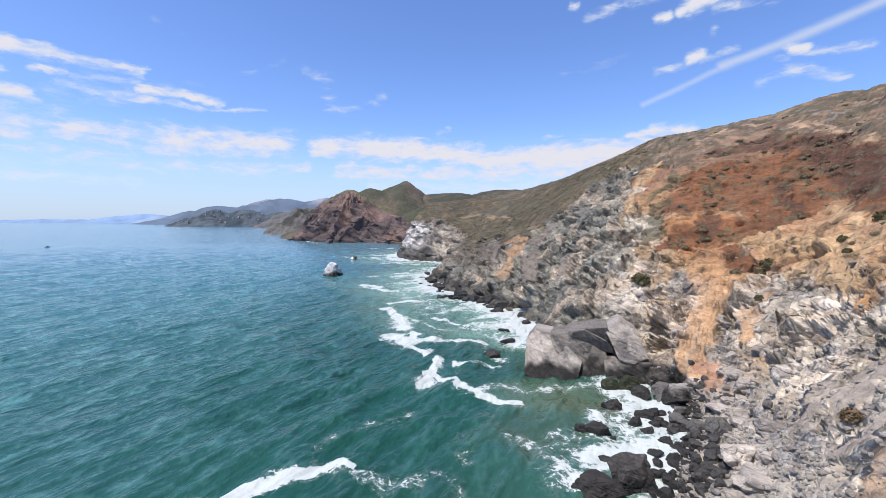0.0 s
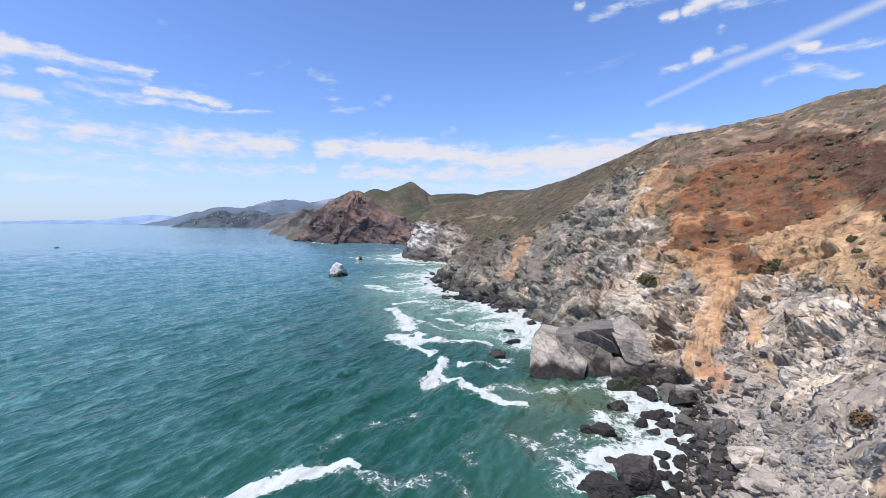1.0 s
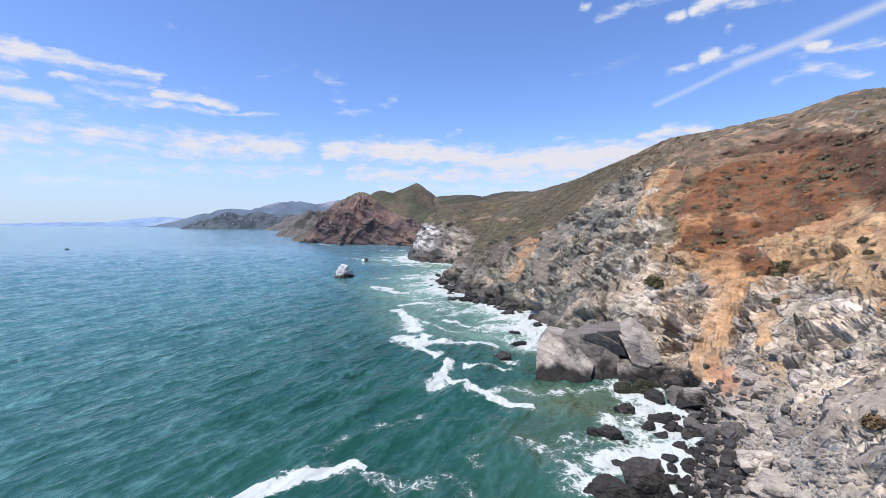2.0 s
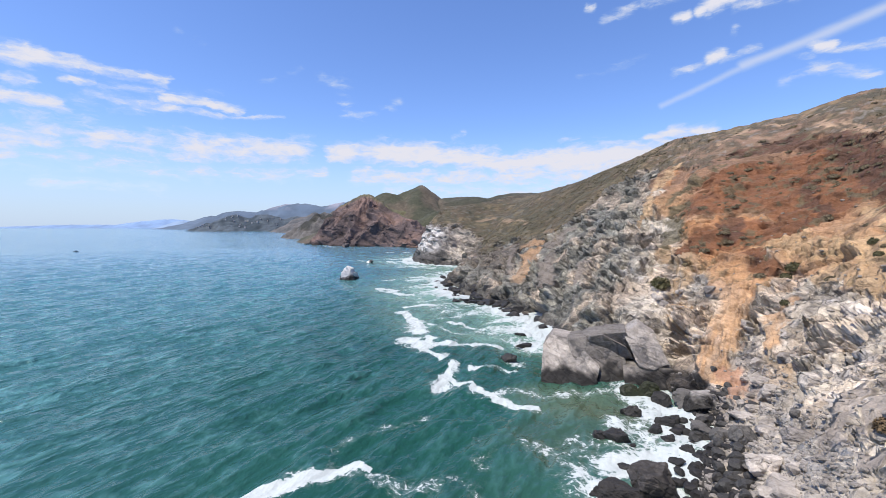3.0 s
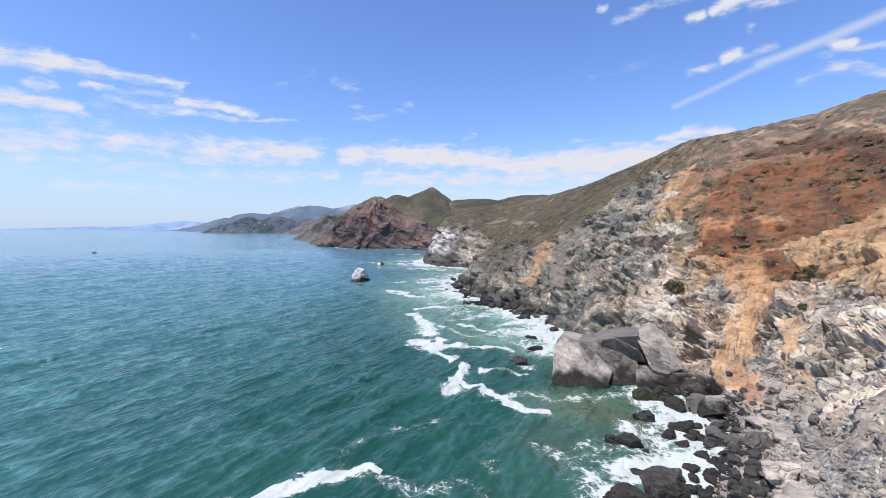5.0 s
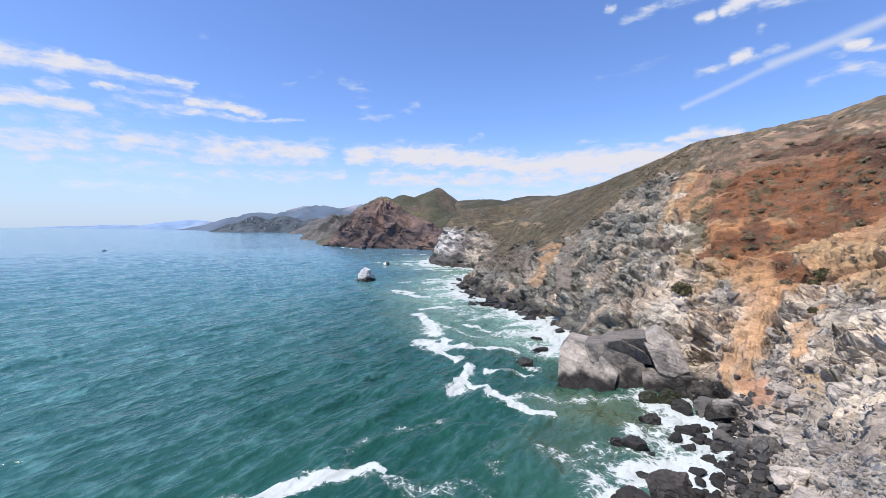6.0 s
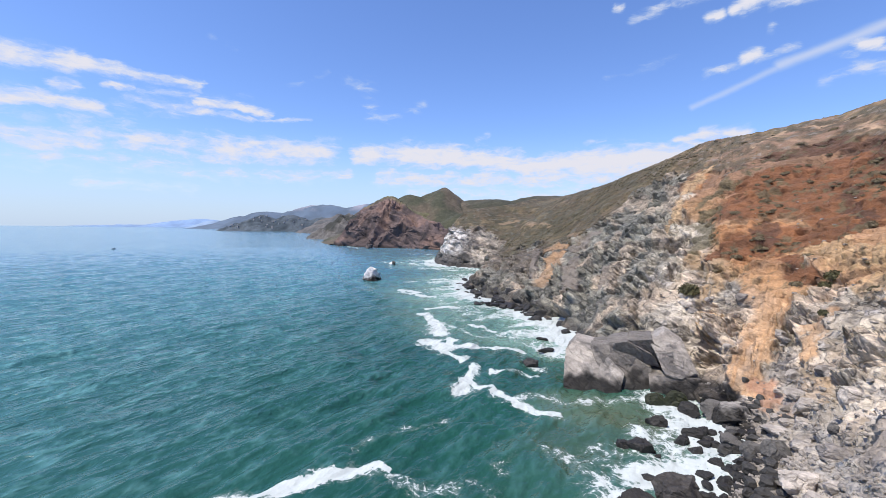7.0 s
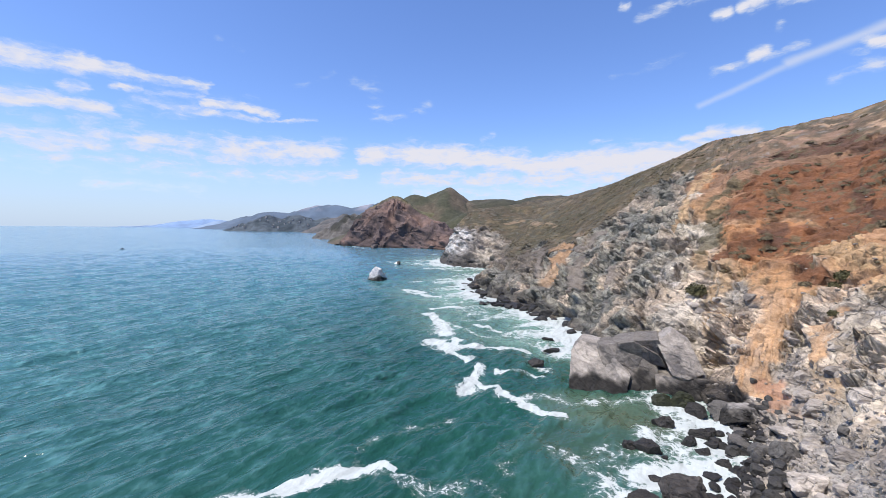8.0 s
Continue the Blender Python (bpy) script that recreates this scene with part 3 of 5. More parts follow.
STRAW = [(39.5, 34.5, 13.5, 36, 33, 11, 2.8), (40, 340, 37, 47, 286, 37, 3.0), (113, 183, 68, 134, 191, 78, 1.4), (134, 187, 76, 139, 168, 75, 1.4), (147, 153, 78, 147, 139, 77, 1.4), (135, 161, 72, 125, 128, 61, 1.4), (136, 152, 71, 116, 110, 57, 1.4), (49, 229, 31, 53, 214, 31, 1.5), (22, 399, 40, 39, 399, 40, 2.7), (65, 377, 53, 75, 364, 58, 2.0)]
OCHRE = [(80, 126, 34, 75, 115, 28, 7.5), (75, 115, 28, 69.5, 102, 21, 6.8), (69.5, 102, 21, 61.6, 94, 14.5, 4.6), (61.6, 94, 14.5, 55.4, 87.7, 8.9, 3.6), (55.4, 87.7, 8.9, 52, 82, 4.5, 3.0), (66, 84, 18, 59, 78, 12, 2.4), (74, 135, 34, 71, 124, 30, 2.5), (37, 223, 23, 43, 215, 25, 3.4), (38, 209, 22, 29, 182, 11, 4.5), (82, 167, 46, 95, 182, 57, 1.8)]
PALE = [(68, 77, 22, 62, 66, 22, 2.2), (55, 61, 16, 56, 56, 19, 1.2), (47, 52, 13, 52, 56, 16, 1.2), (52, 131, 21, 56, 123, 20, 1.6), (58, 100, 14, 57, 91, 11, 1.3), (10, 252, 14, 14, 239, 15, 2.4)]
SCREE = [(50, 51, 16, 42, 47, 10, 1.8), (52, 48, 19, 44, 44, 14, 2.2), (43, 39, 16, 40, 41, 12, 1.5), (44, 188, 22, 36, 167, 13, 3.7), (48, 158, 21, 42, 150, 15, 1.9), (33, 240, 24, 25, 200, 13, 2.1), (58, 206, 33, 46, 209, 26, 3.4)]
CLAY = [(54, 80, 5.5, 50.5, 75.5, 4.5, 2.8), (50, 76, 4, 48, 66, 7, 1.6)]
SCRUB = [(85, 159, 44, 69, 135, 30, 5), (83, 161, 49, 99, 162, 57, 3), (99, 162, 57, 118, 168, 63, 2), (70, 145, 30, 65, 132, 27, 2.6), (78, 262, 52, 91, 240, 58, 5)]
SOIL_FROM = ((0, 3.2, 3.7, 4.4, 5.2, 6, 6.6, 7.2, 8, 8.7, 9.2, 9.7, 10.2, 22), (.5, .42, .33, .31, .30, .27, .24, .24, .26, .31, .42, .58, 2, 2))
GRASS_FROM = ((0, 3, 4.6, 5.9, 6.4, 7, 7.9, 9.6, 10.3, 10.8, 11.2, 11.6, 11.8, 12.4, 13.5, 14.3, 16.0, 16.7, 18, 18.7, 21),
              (.6, .75, .65, .74, .81, .82, .71, .71, .76, .66, .54, .45, .38, .30, .31, .22, .25, .39, .48, .52, .4))


def bedding(p, n1, n2):
    """Dark partings between the tilted beds of the point, -1 to 1."""
    return np.sin(0.62 * p[:, 2] + 0.34 * (p[:, 0] - 0.3 * p[:, 1]) + 3.4 * n1 + 1.4 * n2)


def colour_land(p, v, u):
    """Tint and rockiness of the coast's ground."""
    n1, n2, n3 = fbm(p / 18, 4, 5), fbm(p / 5, 4, 9), fbm(p / 1.6, 3, 13)
    grassy = smooth(-0.025, 0.025, v - np.interp(u, *GRASS_FROM) + n1 * 0.07 + n2 * 0.07 + n3 * 0.05)
    ragged_ = p + np.stack([fbm(p / 7, 4, 70 + i) for i in range(3)], 1) * 3.0 + np.stack([fbm(p / 1.7, 2, 80 + i) for i in range(3)], 1) * 1.5
    rust, ochre, pale, scree, brown, tan, clay, straw_, scrub = (patches(ragged_, r) for r in (RUST, OCHRE, PALE, SCREE, BROWN, TAN, CLAY, STRAW, SCRUB))
    runs = fbm(np.stack([u * 11, v * 5, n1], 1), 4, 49)            # stains run down the slope
    ochre, tan = ochre * (0.8 + 0.2 * smooth(-0.25, 0.15, runs)), tan * smooth(-0.5, 0.0, runs + 0.15)
    straw_ = straw_ * smooth(-0.15, 0.2, fbm(np.stack([u * 4, v * 40, n1], 1), 3, 50) + 0.3)
    soily = smooth(-0.035, 0.035, v - np.interp(u + 0.9 * n1 + 0.5 * n2, *SOIL_FROM) + n1 * 0.05 + n2 * 0.07)
    rocky = np.clip(1 - grassy, 0, 1)
    grey = np.array((0.56, 0.49, 0.40))
    col = grey * (1 + 0.2 * n1 + 0.16 * n2)[:, None] * (1 - smooth(8.9, 10.4, u)[:, None] * smooth(16.4, 15.8, u)[:, None] * np.array((0.52, 0.475, 0.465)))
    warm = np.clip(smooth(0.0, 0.35, fbm(p / 11, 4, 31)) + smooth(4.6, 5.4, u) * smooth(8.6, 7.6, u) * smooth(-0.3, 0.2, n2 + 0.15), 0, 1.3)
    col = col * (1 - 0.5 * warm[:, None]) + np.array((0.63, 0.475, 0.345)) * 0.5 * warm[:, None]
    dark = smooth(0.02, 0.3, fbm(p / 9, 5, 37) + 0.12 * smooth(10, 13, u))
    col = col * (1 - 0.34 * dark[:, None]) + np.array((0.075, 0.070, 0.062)) * 0.34 * dark[:, None]
    # shadowed fractures of the farther cliff, painted in as darker colour
    cleft = smooth(0.06, 0.24, fbm(turned_strata(p) / 3.6, 4, 36)) * smooth(8.6, 10, u)
    col = col * (1 - 0.28 * cleft[:, None]) + np.array((0.05, 0.047, 0.045)) * 0.28 * cleft[:, None]
    grass = np.array((0.122, 0.083, 0.052)) * (1 + 0.3 * n2 + 0.2 * n3)[:, None]
    olive = smooth(-0.05, 0.3, fbm(p / 8, 4, 41))
    grass = grass * (1 - 0.6 * olive[:, None]) + np.array((0.082, 0.072, 0.040)) * 0.6 * olive[:, None]
    blush = smooth(0.12, 0.26, fbm(p / 9, 5, 44)) * smooth(0.62, 0.9, v) * smooth(12, 10, u)
    level = np.stack([u * 3.2, v * 34 + n1 * 2.0, n1], 1)        # paths and grass steps that follow the slope
    straw = smooth(0.05, 0.4, fbm(level, 4, 45)) * (0.3 + 0.7 * smooth(12, 10, u))
    bush = smooth(0.05, 0.3, fbm(level * np.array((1.6, 0.8, 1)) + 5, 4, 46)) * (0.4 + 0.6 * smooth(12, 10, u))
    grass = grass * (1 - 0.5 * straw[:, None]) + np.array((0.27, 0.19, 0.105)) * 0.5 * straw[:, None]
    grass = grass * (1 - 0.5 * blush[:, None]) + np.array((0.32, 0.19, 0.13)) * 0.5 * blush[:, None]
    grass = grass * (1 - 0.6 * bush[:, None]) + np.array((0.06, 0.055, 0.034)) * 0.6 * bush[:, None]

    green_ = smooth(0.0, 0.25, fbm(p / 13, 4, 60)) * smooth(9.5, 11, u)
    grass = grass * (1 - 0.3 * green_[:, None]) + np.array((0.068, 0.068, 0.036)) * 0.3 * green_[:, None]
    tawny = smooth(0.12, 0.3, fbm(p / 7 + 3, 4, 59)) * smooth(10, 11.5, u)
    grass = grass * (1 - 0.5 * tawny[:, None]) + np.array((0.26, 0.175, 0.095)) * 0.5 * tawny[:, None]
    spot, speck = smooth(0.05, 0.2, fbm(p / 3.2, 4, 48)), smooth(0.30, 0.40, fbm(p / 2.4, 3, 42))
    grass = grass * (1 - 0.6 * spot[:, None]) + np.array((0.052, 0.047, 0.03)) * 0.6 * spot[:, None]
    grass = grass * (1 - 0.55 * speck[:, None]) + np.array((0.22, 0.195, 0.17)) * 0.55 * speck[:, None]
    grass = grass * (1 - smooth(10.5, 12, u)[:, None] * np.array((0.34, 0.28, 0.30)))

    def lay(base, mask, tone):
        return base * (1 - mask[:, None]) + tone * mask[:, None]

    earth = np.array((0.35, 0.195, 0.09)) * (1 + 0.3 * n2 + 0.2 * n3)[:, None]
    high = smooth(0.5, 0.62, v)[:, None]
    earth = earth * (1 - 0.9 * high) + np.array((0.17, 0.085, 0.045)) * 0.9 * high
    red_ = smooth(-0.1, 0.3, n1)[:, None] * 0.6
    earth = earth * (1 - red_) + np.array((0.30, 0.145, 0.065)) * red_
    col = lay(col, soily * 0.9, earth)
    col = lay(col, pale * 0.85, np.array((0.54, 0.49, 0.44)) * (1 + 0.15 * n3)[:, None])
    brushy = smooth(12.2, 12.9, u + n1) * smooth(16.6, 15.9, u) * smooth(0.05, 0.13, v + 0.1 * n2) * smooth(-0.25, 0.1, n1 + 0.6 * n2 + 0.1)      # dark earth and brush among the rocks
    col = lay(col, brushy * 0.8, np.array((0.125, 0.096, 0.07)) * (1 + 0.4 * n3)[:, None])
    col = lay(col, scree * 0.9, (np.array((0.30, 0.255, 0.215)) * (1 - 0.42 * smooth(9.5, 10.5, u)[:, None])) * (1 + 0.15 * n3)[:, None])
    col = lay(col, grassy, grass)
    col = lay(col, tan * 0.85, np.array((0.46, 0.305, 0.165)) * (1 + 0.25 * n2 + 0.2 * n3)[:, None])
    col = lay(col, straw_ * (0.9 - 0.45 * smooth(11, 12, u)), np.array((0.33, 0.225, 0.145)) * (1 + 0.4 * n2 + 0.4 * n3)[:, None])
    low_ = np.maximum(smooth(30, 14, p[:, 2] + 3 * n1), smooth(9.2, 10, u))[:, None]
    col = lay(col, ochre * 0.88, (np.array((0.36, 0.165, 0.066)) * (1 - low_) + np.array((0.46, 0.27, 0.135)) * low_) * (1 - 0.25 * smooth(9.2, 10, u)[:, None]) * (1 + 0.3 * n2 + 0.2 * n3)[:, None])
    col = lay(col, rust * 0.95, np.array((0.165, 0.064, 0.024)) * (1 + 0.5 * n2 + 0.3 * n3)[:, None])
    col = lay(col, brown * 0.88, np.array((0.078, 0.034, 0.018)) * (1 + 0.35 * n2 + 0.2 * n3)[:, None])
    col = lay(col, clay * 0.9, np.array((0.36, 0.20, 0.125)) * (1 + 0.15 * n3)[:, None])
    col = lay(col, scrub * 0.85 * smooth(-0.2, 0.1, n2), np.array((0.088, 0.074, 0.038)) * (1 + 0.35 * n2 + 0.3 * n3)[:, None])
    tuft = smooth(0.22, 0.34, fbm(p / 2.2, 3, 47)) * np.clip(rust + tan * 0.7 + brown, 0, 1)
    col = lay(col, tuft * 0.75, np.array((0.10, 0.085, 0.045)) * (1 + 0.3 * n3)[:, None])
    soil = np.maximum.reduce([rust * 0.9, soily * 0.75, ochre * 0.85, tan * 0.6, brown * 0.6, scree * 0.8, clay, scrub * 0.8, straw_ * 0.6])
    rocky = rocky * (1 - 0.8 * soil) * (1 - 0.4 * smooth(15.8, 16.8, u))
    bed = bedding(p, n1, n2)
    point = smooth(16.4, 16.9, u) * smooth(0.54, 0.46, v + 0.1 * n1) * (1 - grassy)       # the bedded point, whitened by birds at its tip
    col = lay(col, point * 0.9, np.array((0.23, 0.21, 0.19)) * (1 + 0.2 * n2)[:, None])
    col = lay(col, point * smooth(0.30, 0.40, v + 0.15 * n2) * 0.8, np.array((0.13, 0.098, 0.072)) * (1 + 0.3 * n3)[:, None])
    col = lay(col, point * smooth(16.95, 17.3, u + 0.4 * n1) * smooth(0.46, 0.38, v + 0.12 * n2) * smooth(-0.3, 0.0, n2 + 0.05) * 0.9, np.array((0.66, 0.63, 0.60)) * np.ones((len(p), 1)))
    col = lay(col, point * smooth(0.7, 0.95, bed) * smooth(-0.1, 0.2, n1 + n2) * 0.8, np.array((0.085, 0.075, 0.068)) * np.ones((len(p), 1)))
    col = lay(col, point * smooth(13.5, 10, p[:, 2] + 4 * n1) * 0.85, np.array((0.06, 0.055, 0.05)) * np.ones((len(p), 1)))
    wet = smooth(3.6, 1.6, p[:, 2] + n2 * 1.6 - 0.9 * smooth(6.4, 7.2, u) * smooth(10, 9.2, u) - 2.4 * smooth(10.8, 11.8, u))          # washed by the swell
    col = lay(col, wet * (0.93 - 0.2 * smooth(9.5, 11, u)), np.array((0.018, 0.0165, 0.015))[None] * (1 + 0.3 * n3 + 0.8 * smooth(9.5, 11, u))[:, None])
    return np.clip(col, 0.01, 0.9), rocky, np.clip(grassy * (1 - soil), 0, 1)


g, along, up_ = loft(COAST, CREST, SHAPE, 1180, 430, 30)
nu, nv = g.shape[:2]
n0 = grid_normals(g).reshape(-1, 3)
P, V1 = g.reshape(-1, 3), up_.reshape(-1)
U1 = along.reshape(-1)
tint0, rocky0, grassy0 = colour_land(P, V1, U1)
st = turned_strata(P)
b1, k1 = blocks(st / 8.5, 1, 2.0, 0.1)
b2, k2 = blocks(st / 3.6 + 7, 2, 2.6, 0.12)
b3, k3 = np.zeros(len(P)), np.zeros(len(P))
here = np.hypot(P[:, 0], P[:, 1]) < 165
b3[here], k3[here] = blocks(st[here] / 1.6 + 3, 3, 2.4)
ribs = fbm(P * np.array((1, 1, 0.45)) / 20, 3, 3)
lump = fbm(P / 6, 4, 4)
rill = np.abs(fbm(np.stack([U1 * 9, V1 * 3, lump * 0.6], 1), 3, 6))
reach0 = np.hypot(P[:, 0], P[:, 1])
b2, k2 = (a_ * (0.35 + 0.65 * smooth(270, 150, reach0)) for a_ in (b2, k2))        # small breaks only where they can be made out
b3, k3 = (a_ * smooth(160, 90, reach0) for a_ in (b3, k3))
crest_soft = 1 - 0.75 * smooth(0.8, 1.0, V1)
beach = smooth(2.6, 3.2, U1) * smooth(7.4, 6.6, U1) * smooth(13, 7, P[:, 2])      # cobbles and scree at the head of the cove
broken = (0.35 + 1.05 * smooth(-0.15, 0.35, fbm(P / 13, 3, 8))) * (1 - 0.7 * beach)
push = (ribs * 3.4 + lump * 1.0 * (0.4 + 0.6 * rocky0)) * crest_soft * (1 - 0.75 * beach)
push = push + rocky0 * broken * (b1 * 3.6 * (0.25 + 0.75 * smooth(3.4, 4.6, U1)) + b2 * 1.4 * (0.4 + 0.6 * smooth(3.4, 4.8, U1)) + b3 * 0.6 - k1 * 1.4 - k2 * 0.9 - k3 * 0.45)
push = push + (1 - rocky0) * (1 - 0.6 * grassy0) * (b2 * 0.26 + b3 * 0.16) + beach * (b3 * 0.35 + b2 * 0.3) + (1 - rocky0) * (1 - grassy0) * (0.3 - rill) * 1.1 * (1 - beach)
far_point = smooth(16.4, 16.9, U1) * smooth(0.54, 0.46, V1)
push = push + far_point * (b1 * 1.5 - k1 * 0.5)
push = push - far_point * 0.5 * smooth(0.5, 0.95, bedding(P, fbm(P / 18, 4, 5), fbm(P / 5, 4, 9)))
push = push * smooth(-0.08, 0.02, V1) * (0.25 + 0.75 * smooth(2.7, 3.8, U1))
cliff_points = P + n0 * push[:, None]
cliff_points[:, 2] = np.where(V1 < -0.02, np.minimum(cliff_points[:, 2], -0.8), cliff_points[:, 2])
cliff_normals = grid_normals(cliff_points.reshape(nu, nv, 3)).reshape(-1, 3)
tint1 = tint0 * (1 + 0.25 * (rocky0 * b2)[:, None])
gravel = (beach * 0.75 * smooth(1.6, 3.0, P[:, 2]) * (1 - patches(P, CLAY + OCHRE + SCREE + STRAW)))[:, None]           # grey shingle behind the boulders
tint1 = tint1 * (1 - gravel) + np.array((0.36, 0.325, 0.285)) * (1 + 0.2 * lump)[:, None] * gravel
cliff_land = new("ground", mesh_of("ground", cliff_points, grid_faces(nu, nv, False), True, tint=tint1, rocky=rocky0 * (1 - 0.55 * beach)))
cliff_land.data.materials.append(LAND)
tagged(cliff_land, "steep grey, ochre and rust sea cliff with a dry grassy slope above", "cliff", kind="structure")

# the brown headland across the bay, and the hidden shore behind it
HEAD_COAST = [(60, 585), (-20, 600), (-75, 622), (-137, 650), (-195, 672), (-250, 720), (-268, 790), (-240, 900), (-300, 1000), (-420, 1080), (-400, 1250)]
HEAD_CREST = [(70, 700, 40), (-25, 690, 26), (-100, 708, 56), (-148, 738, 88), (-180, 745, 83), (-209, 760, 70), (-195, 810, 62), (-150, 880, 70), (-170, 1000, 60), (-330, 1150, 50), (-300, 1300, 50)]
HEAD_SHAPE = [(20, .2, 1), (22, .2, 1), (30, .24, .9), (34, .25, .9), (30, .28, .85), (26, .35, .8), (26, .35, .8), (20, .3, .9), (20, .2, .9), (26, .3, .8), (20, .3, 1)]
hg, hu, hv = loft(HEAD_COAST, HEAD_CREST, HEAD_SHAPE, 420, 150, 30, (0, 0), 0.6)
hn = grid_normals(hg).reshape(-1, 3)
hp, hv1 = hg.reshape(-1, 3), hv.reshape(-1)
hwarp = hu.reshape(-1) * 1.5 + fbm(hp / 60, 3, 56) * 0.9
hgul = np.abs(fbm(np.stack([hwarp, hv1 * 0.9, hp[:, 2] * 0.01], 1), 4, 51))
hb, hk = blocks(turned_strata(hp) / 24, 5, 1.2, 0.3)
hb2, hk2 = blocks(turned_strata(hp) / 8, 6, 1.2, 0.3)
bare = smooth(1.02, 0.86, hv1 + 0.15 * fbm(hp / 30, 3, 52))
hpush = (5 - hgul * 30) * (1 - 0.75 * smooth(0.7, 1, hv1)) + bare * (hb * 5.0 + hb2 * 2.0 + fbm(hp / 9, 3, 57) * 1.2) * (1 - 0.8 * smooth(0.75, 1, hv1))
hpts = hp + hn * (hpush * smooth(-0.08, 0.03, hv1))[:, None]
q = fbm(hp / 22, 4, 53)
hcol = np.array((0.084, 0.060, 0.056)) * (1 + 0.7 * q + 0.25 * hb2)[:, None]
red = smooth(0.05, 0.4, fbm(hp / 40, 3, 54))
hcol = hcol * (1 - 0.6 * red[:, None]) + np.array((0.185, 0.115, 0.09)) * 0.6 * red[:, None]
hgrass = np.array((0.095, 0.088, 0.045)) * (1 + 0.3 * q)[:, None]
hcol = hcol * bare[:, None] + hgrass * (1 - bare[:, None])
hcol = hcol * (1 - 0.7 * smooth(5, 2, hp[:, 2])[:, None])
headland = new("headland", mesh_of("headland", hpts, grid_faces(*hg.shape[:2], False), False, tint=np.clip(hcol, 0.01, 0.9)))
headland.data.materials.append(FAR)
tagged(headland, "dark reddish-brown rocky headland with gullied faces above the sea", "headland", kind="structure")


def hills(name, label, rows, area, step, material, seed, colours, rough=1.0, dome=1.7):
    """Rounded hills on a grid: each row is x, y, height, and half widths along and across."""
    xs, ys = np.arange(area[0], area[1] + step, step), np.arange(area[2], area[3] + step, step)
    X, Y = np.meshgrid(xs, ys, indexing="ij")
    p = np.stack([X.ravel(), Y.ravel(), np.zeros(X.size)], 1)
    size = np.mean([min(r[3], r[4]) for r in rows])
    warp = np.stack([fbm(p / size, 3, seed), fbm(p / size + 9, 3, seed + 1)], 1) * size * 0.28
    z = np.full(len(p), -30.0)
    for x, y, h, rx_, ry_ in rows:
        far = np.sqrt(((p[:, 0] + warp[:, 0] - x) / rx_) ** 2 + ((p[:, 1] + warp[:, 1] - y) / ry_) ** 2)
        z = np.maximum(z, (h + 30) * np.exp(-(far ** dome) * 0.75) - 30)
    gully = np.abs(fbm(p / (size * 0.42), 4, seed + 3))
    z = z + (0.18 - gully) * size * 0.2 * rough * smooth(-10, 25, z) + fbm(p / (size * 0.12), 3, seed + 4) * size * 0.03 * rough
    p[:, 2] = z - 4
    t = smooth(-0.2, 0.25, fbm(p / (size * 0.5), 4, seed + 6))[:, None]
    col = np.array(colours[0]) * (1 - t) + np.array(colours[1]) * t
    ob = new(name, mesh_of(name, p, grid_faces(len(xs), len(ys)), True, tint=col))
    ob.data.materials.append(material)
    return tagged(ob, label, "hill", kind="structure"), p


hills("hill_green", "rounded green hill behind the brown headland",
      [(-84, 950, 128, 134, 150), (-160, 915, 110, 128, 115), (-120, 935, 113, 110, 110), (20, 800, 74, 200, 90), (-45, 790, 66, 90, 90), (50, 720, 64, 150, 80), (290, 790, 106, 150, 100), (400, 660, 92, 190, 160)],
      (-330, 520, 620, 1250), 4.0, FAR, 101, [(0.046, 0.048, 0.028), (0.088, 0.070, 0.048)], 0.3, 1.42)
hills("hill_ridge", "long low dark ridge behind the near slope", [(20, 935, 100, 190, 90), (170, 935, 108, 170, 90), (330, 930, 114, 160, 90)], (-260, 560, 780, 1100), 5.0, FAR, 106, [(0.046, 0.046, 0.03), (0.085, 0.07, 0.05)], 0.3, 3.0)
hills("hill_point", "grey rocky point beyond the headland",
      [(-345, 1120, 72, 74, 90), (-275, 1230, 98, 110, 120), (-392, 1110, 34, 70, 80)], (-560, -60, 980, 1450), 5.0, FAR, 111, [(0.105, 0.098, 0.092), (0.030, 0.031, 0.027)], 2.8)
# tints of the next two hills greyed and blued for the haze before them
hills("hill_brown", "bare brown hill above a distant beach",
      [(-700, 2050, 98, 110, 200), (-540, 2150, 116, 220, 200), (-800, 2010, 40, 90, 120)], (-1100, -150, 1750, 2450), 10.0, FAR, 121, [(0.11, 0.102, 0.10), (0.066, 0.07, 0.072)], 0.9)
wooded, wooded_points = hills("hill_wooded", "dark wooded hill dotted with pale houses",
      [(-1290, 2380, 98, 150, 170), (-1120, 2420, 98, 190, 170), (-1420, 2330, 46, 80, 120), (-960, 2480, 90, 150, 170)],
      (-1750, -700, 2050, 2750), 9.0, FAR, 131, [(0.026, 0.040, 0.052), (0.062, 0.080, 0.096)], 0.9)
# from here on the air's haze is painted into the hills' base colours
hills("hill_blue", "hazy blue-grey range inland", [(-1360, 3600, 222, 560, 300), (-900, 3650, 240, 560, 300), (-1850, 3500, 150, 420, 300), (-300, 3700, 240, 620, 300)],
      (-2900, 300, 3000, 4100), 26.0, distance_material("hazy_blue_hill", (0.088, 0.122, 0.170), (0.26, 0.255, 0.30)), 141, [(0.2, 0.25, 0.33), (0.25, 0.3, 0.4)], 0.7)
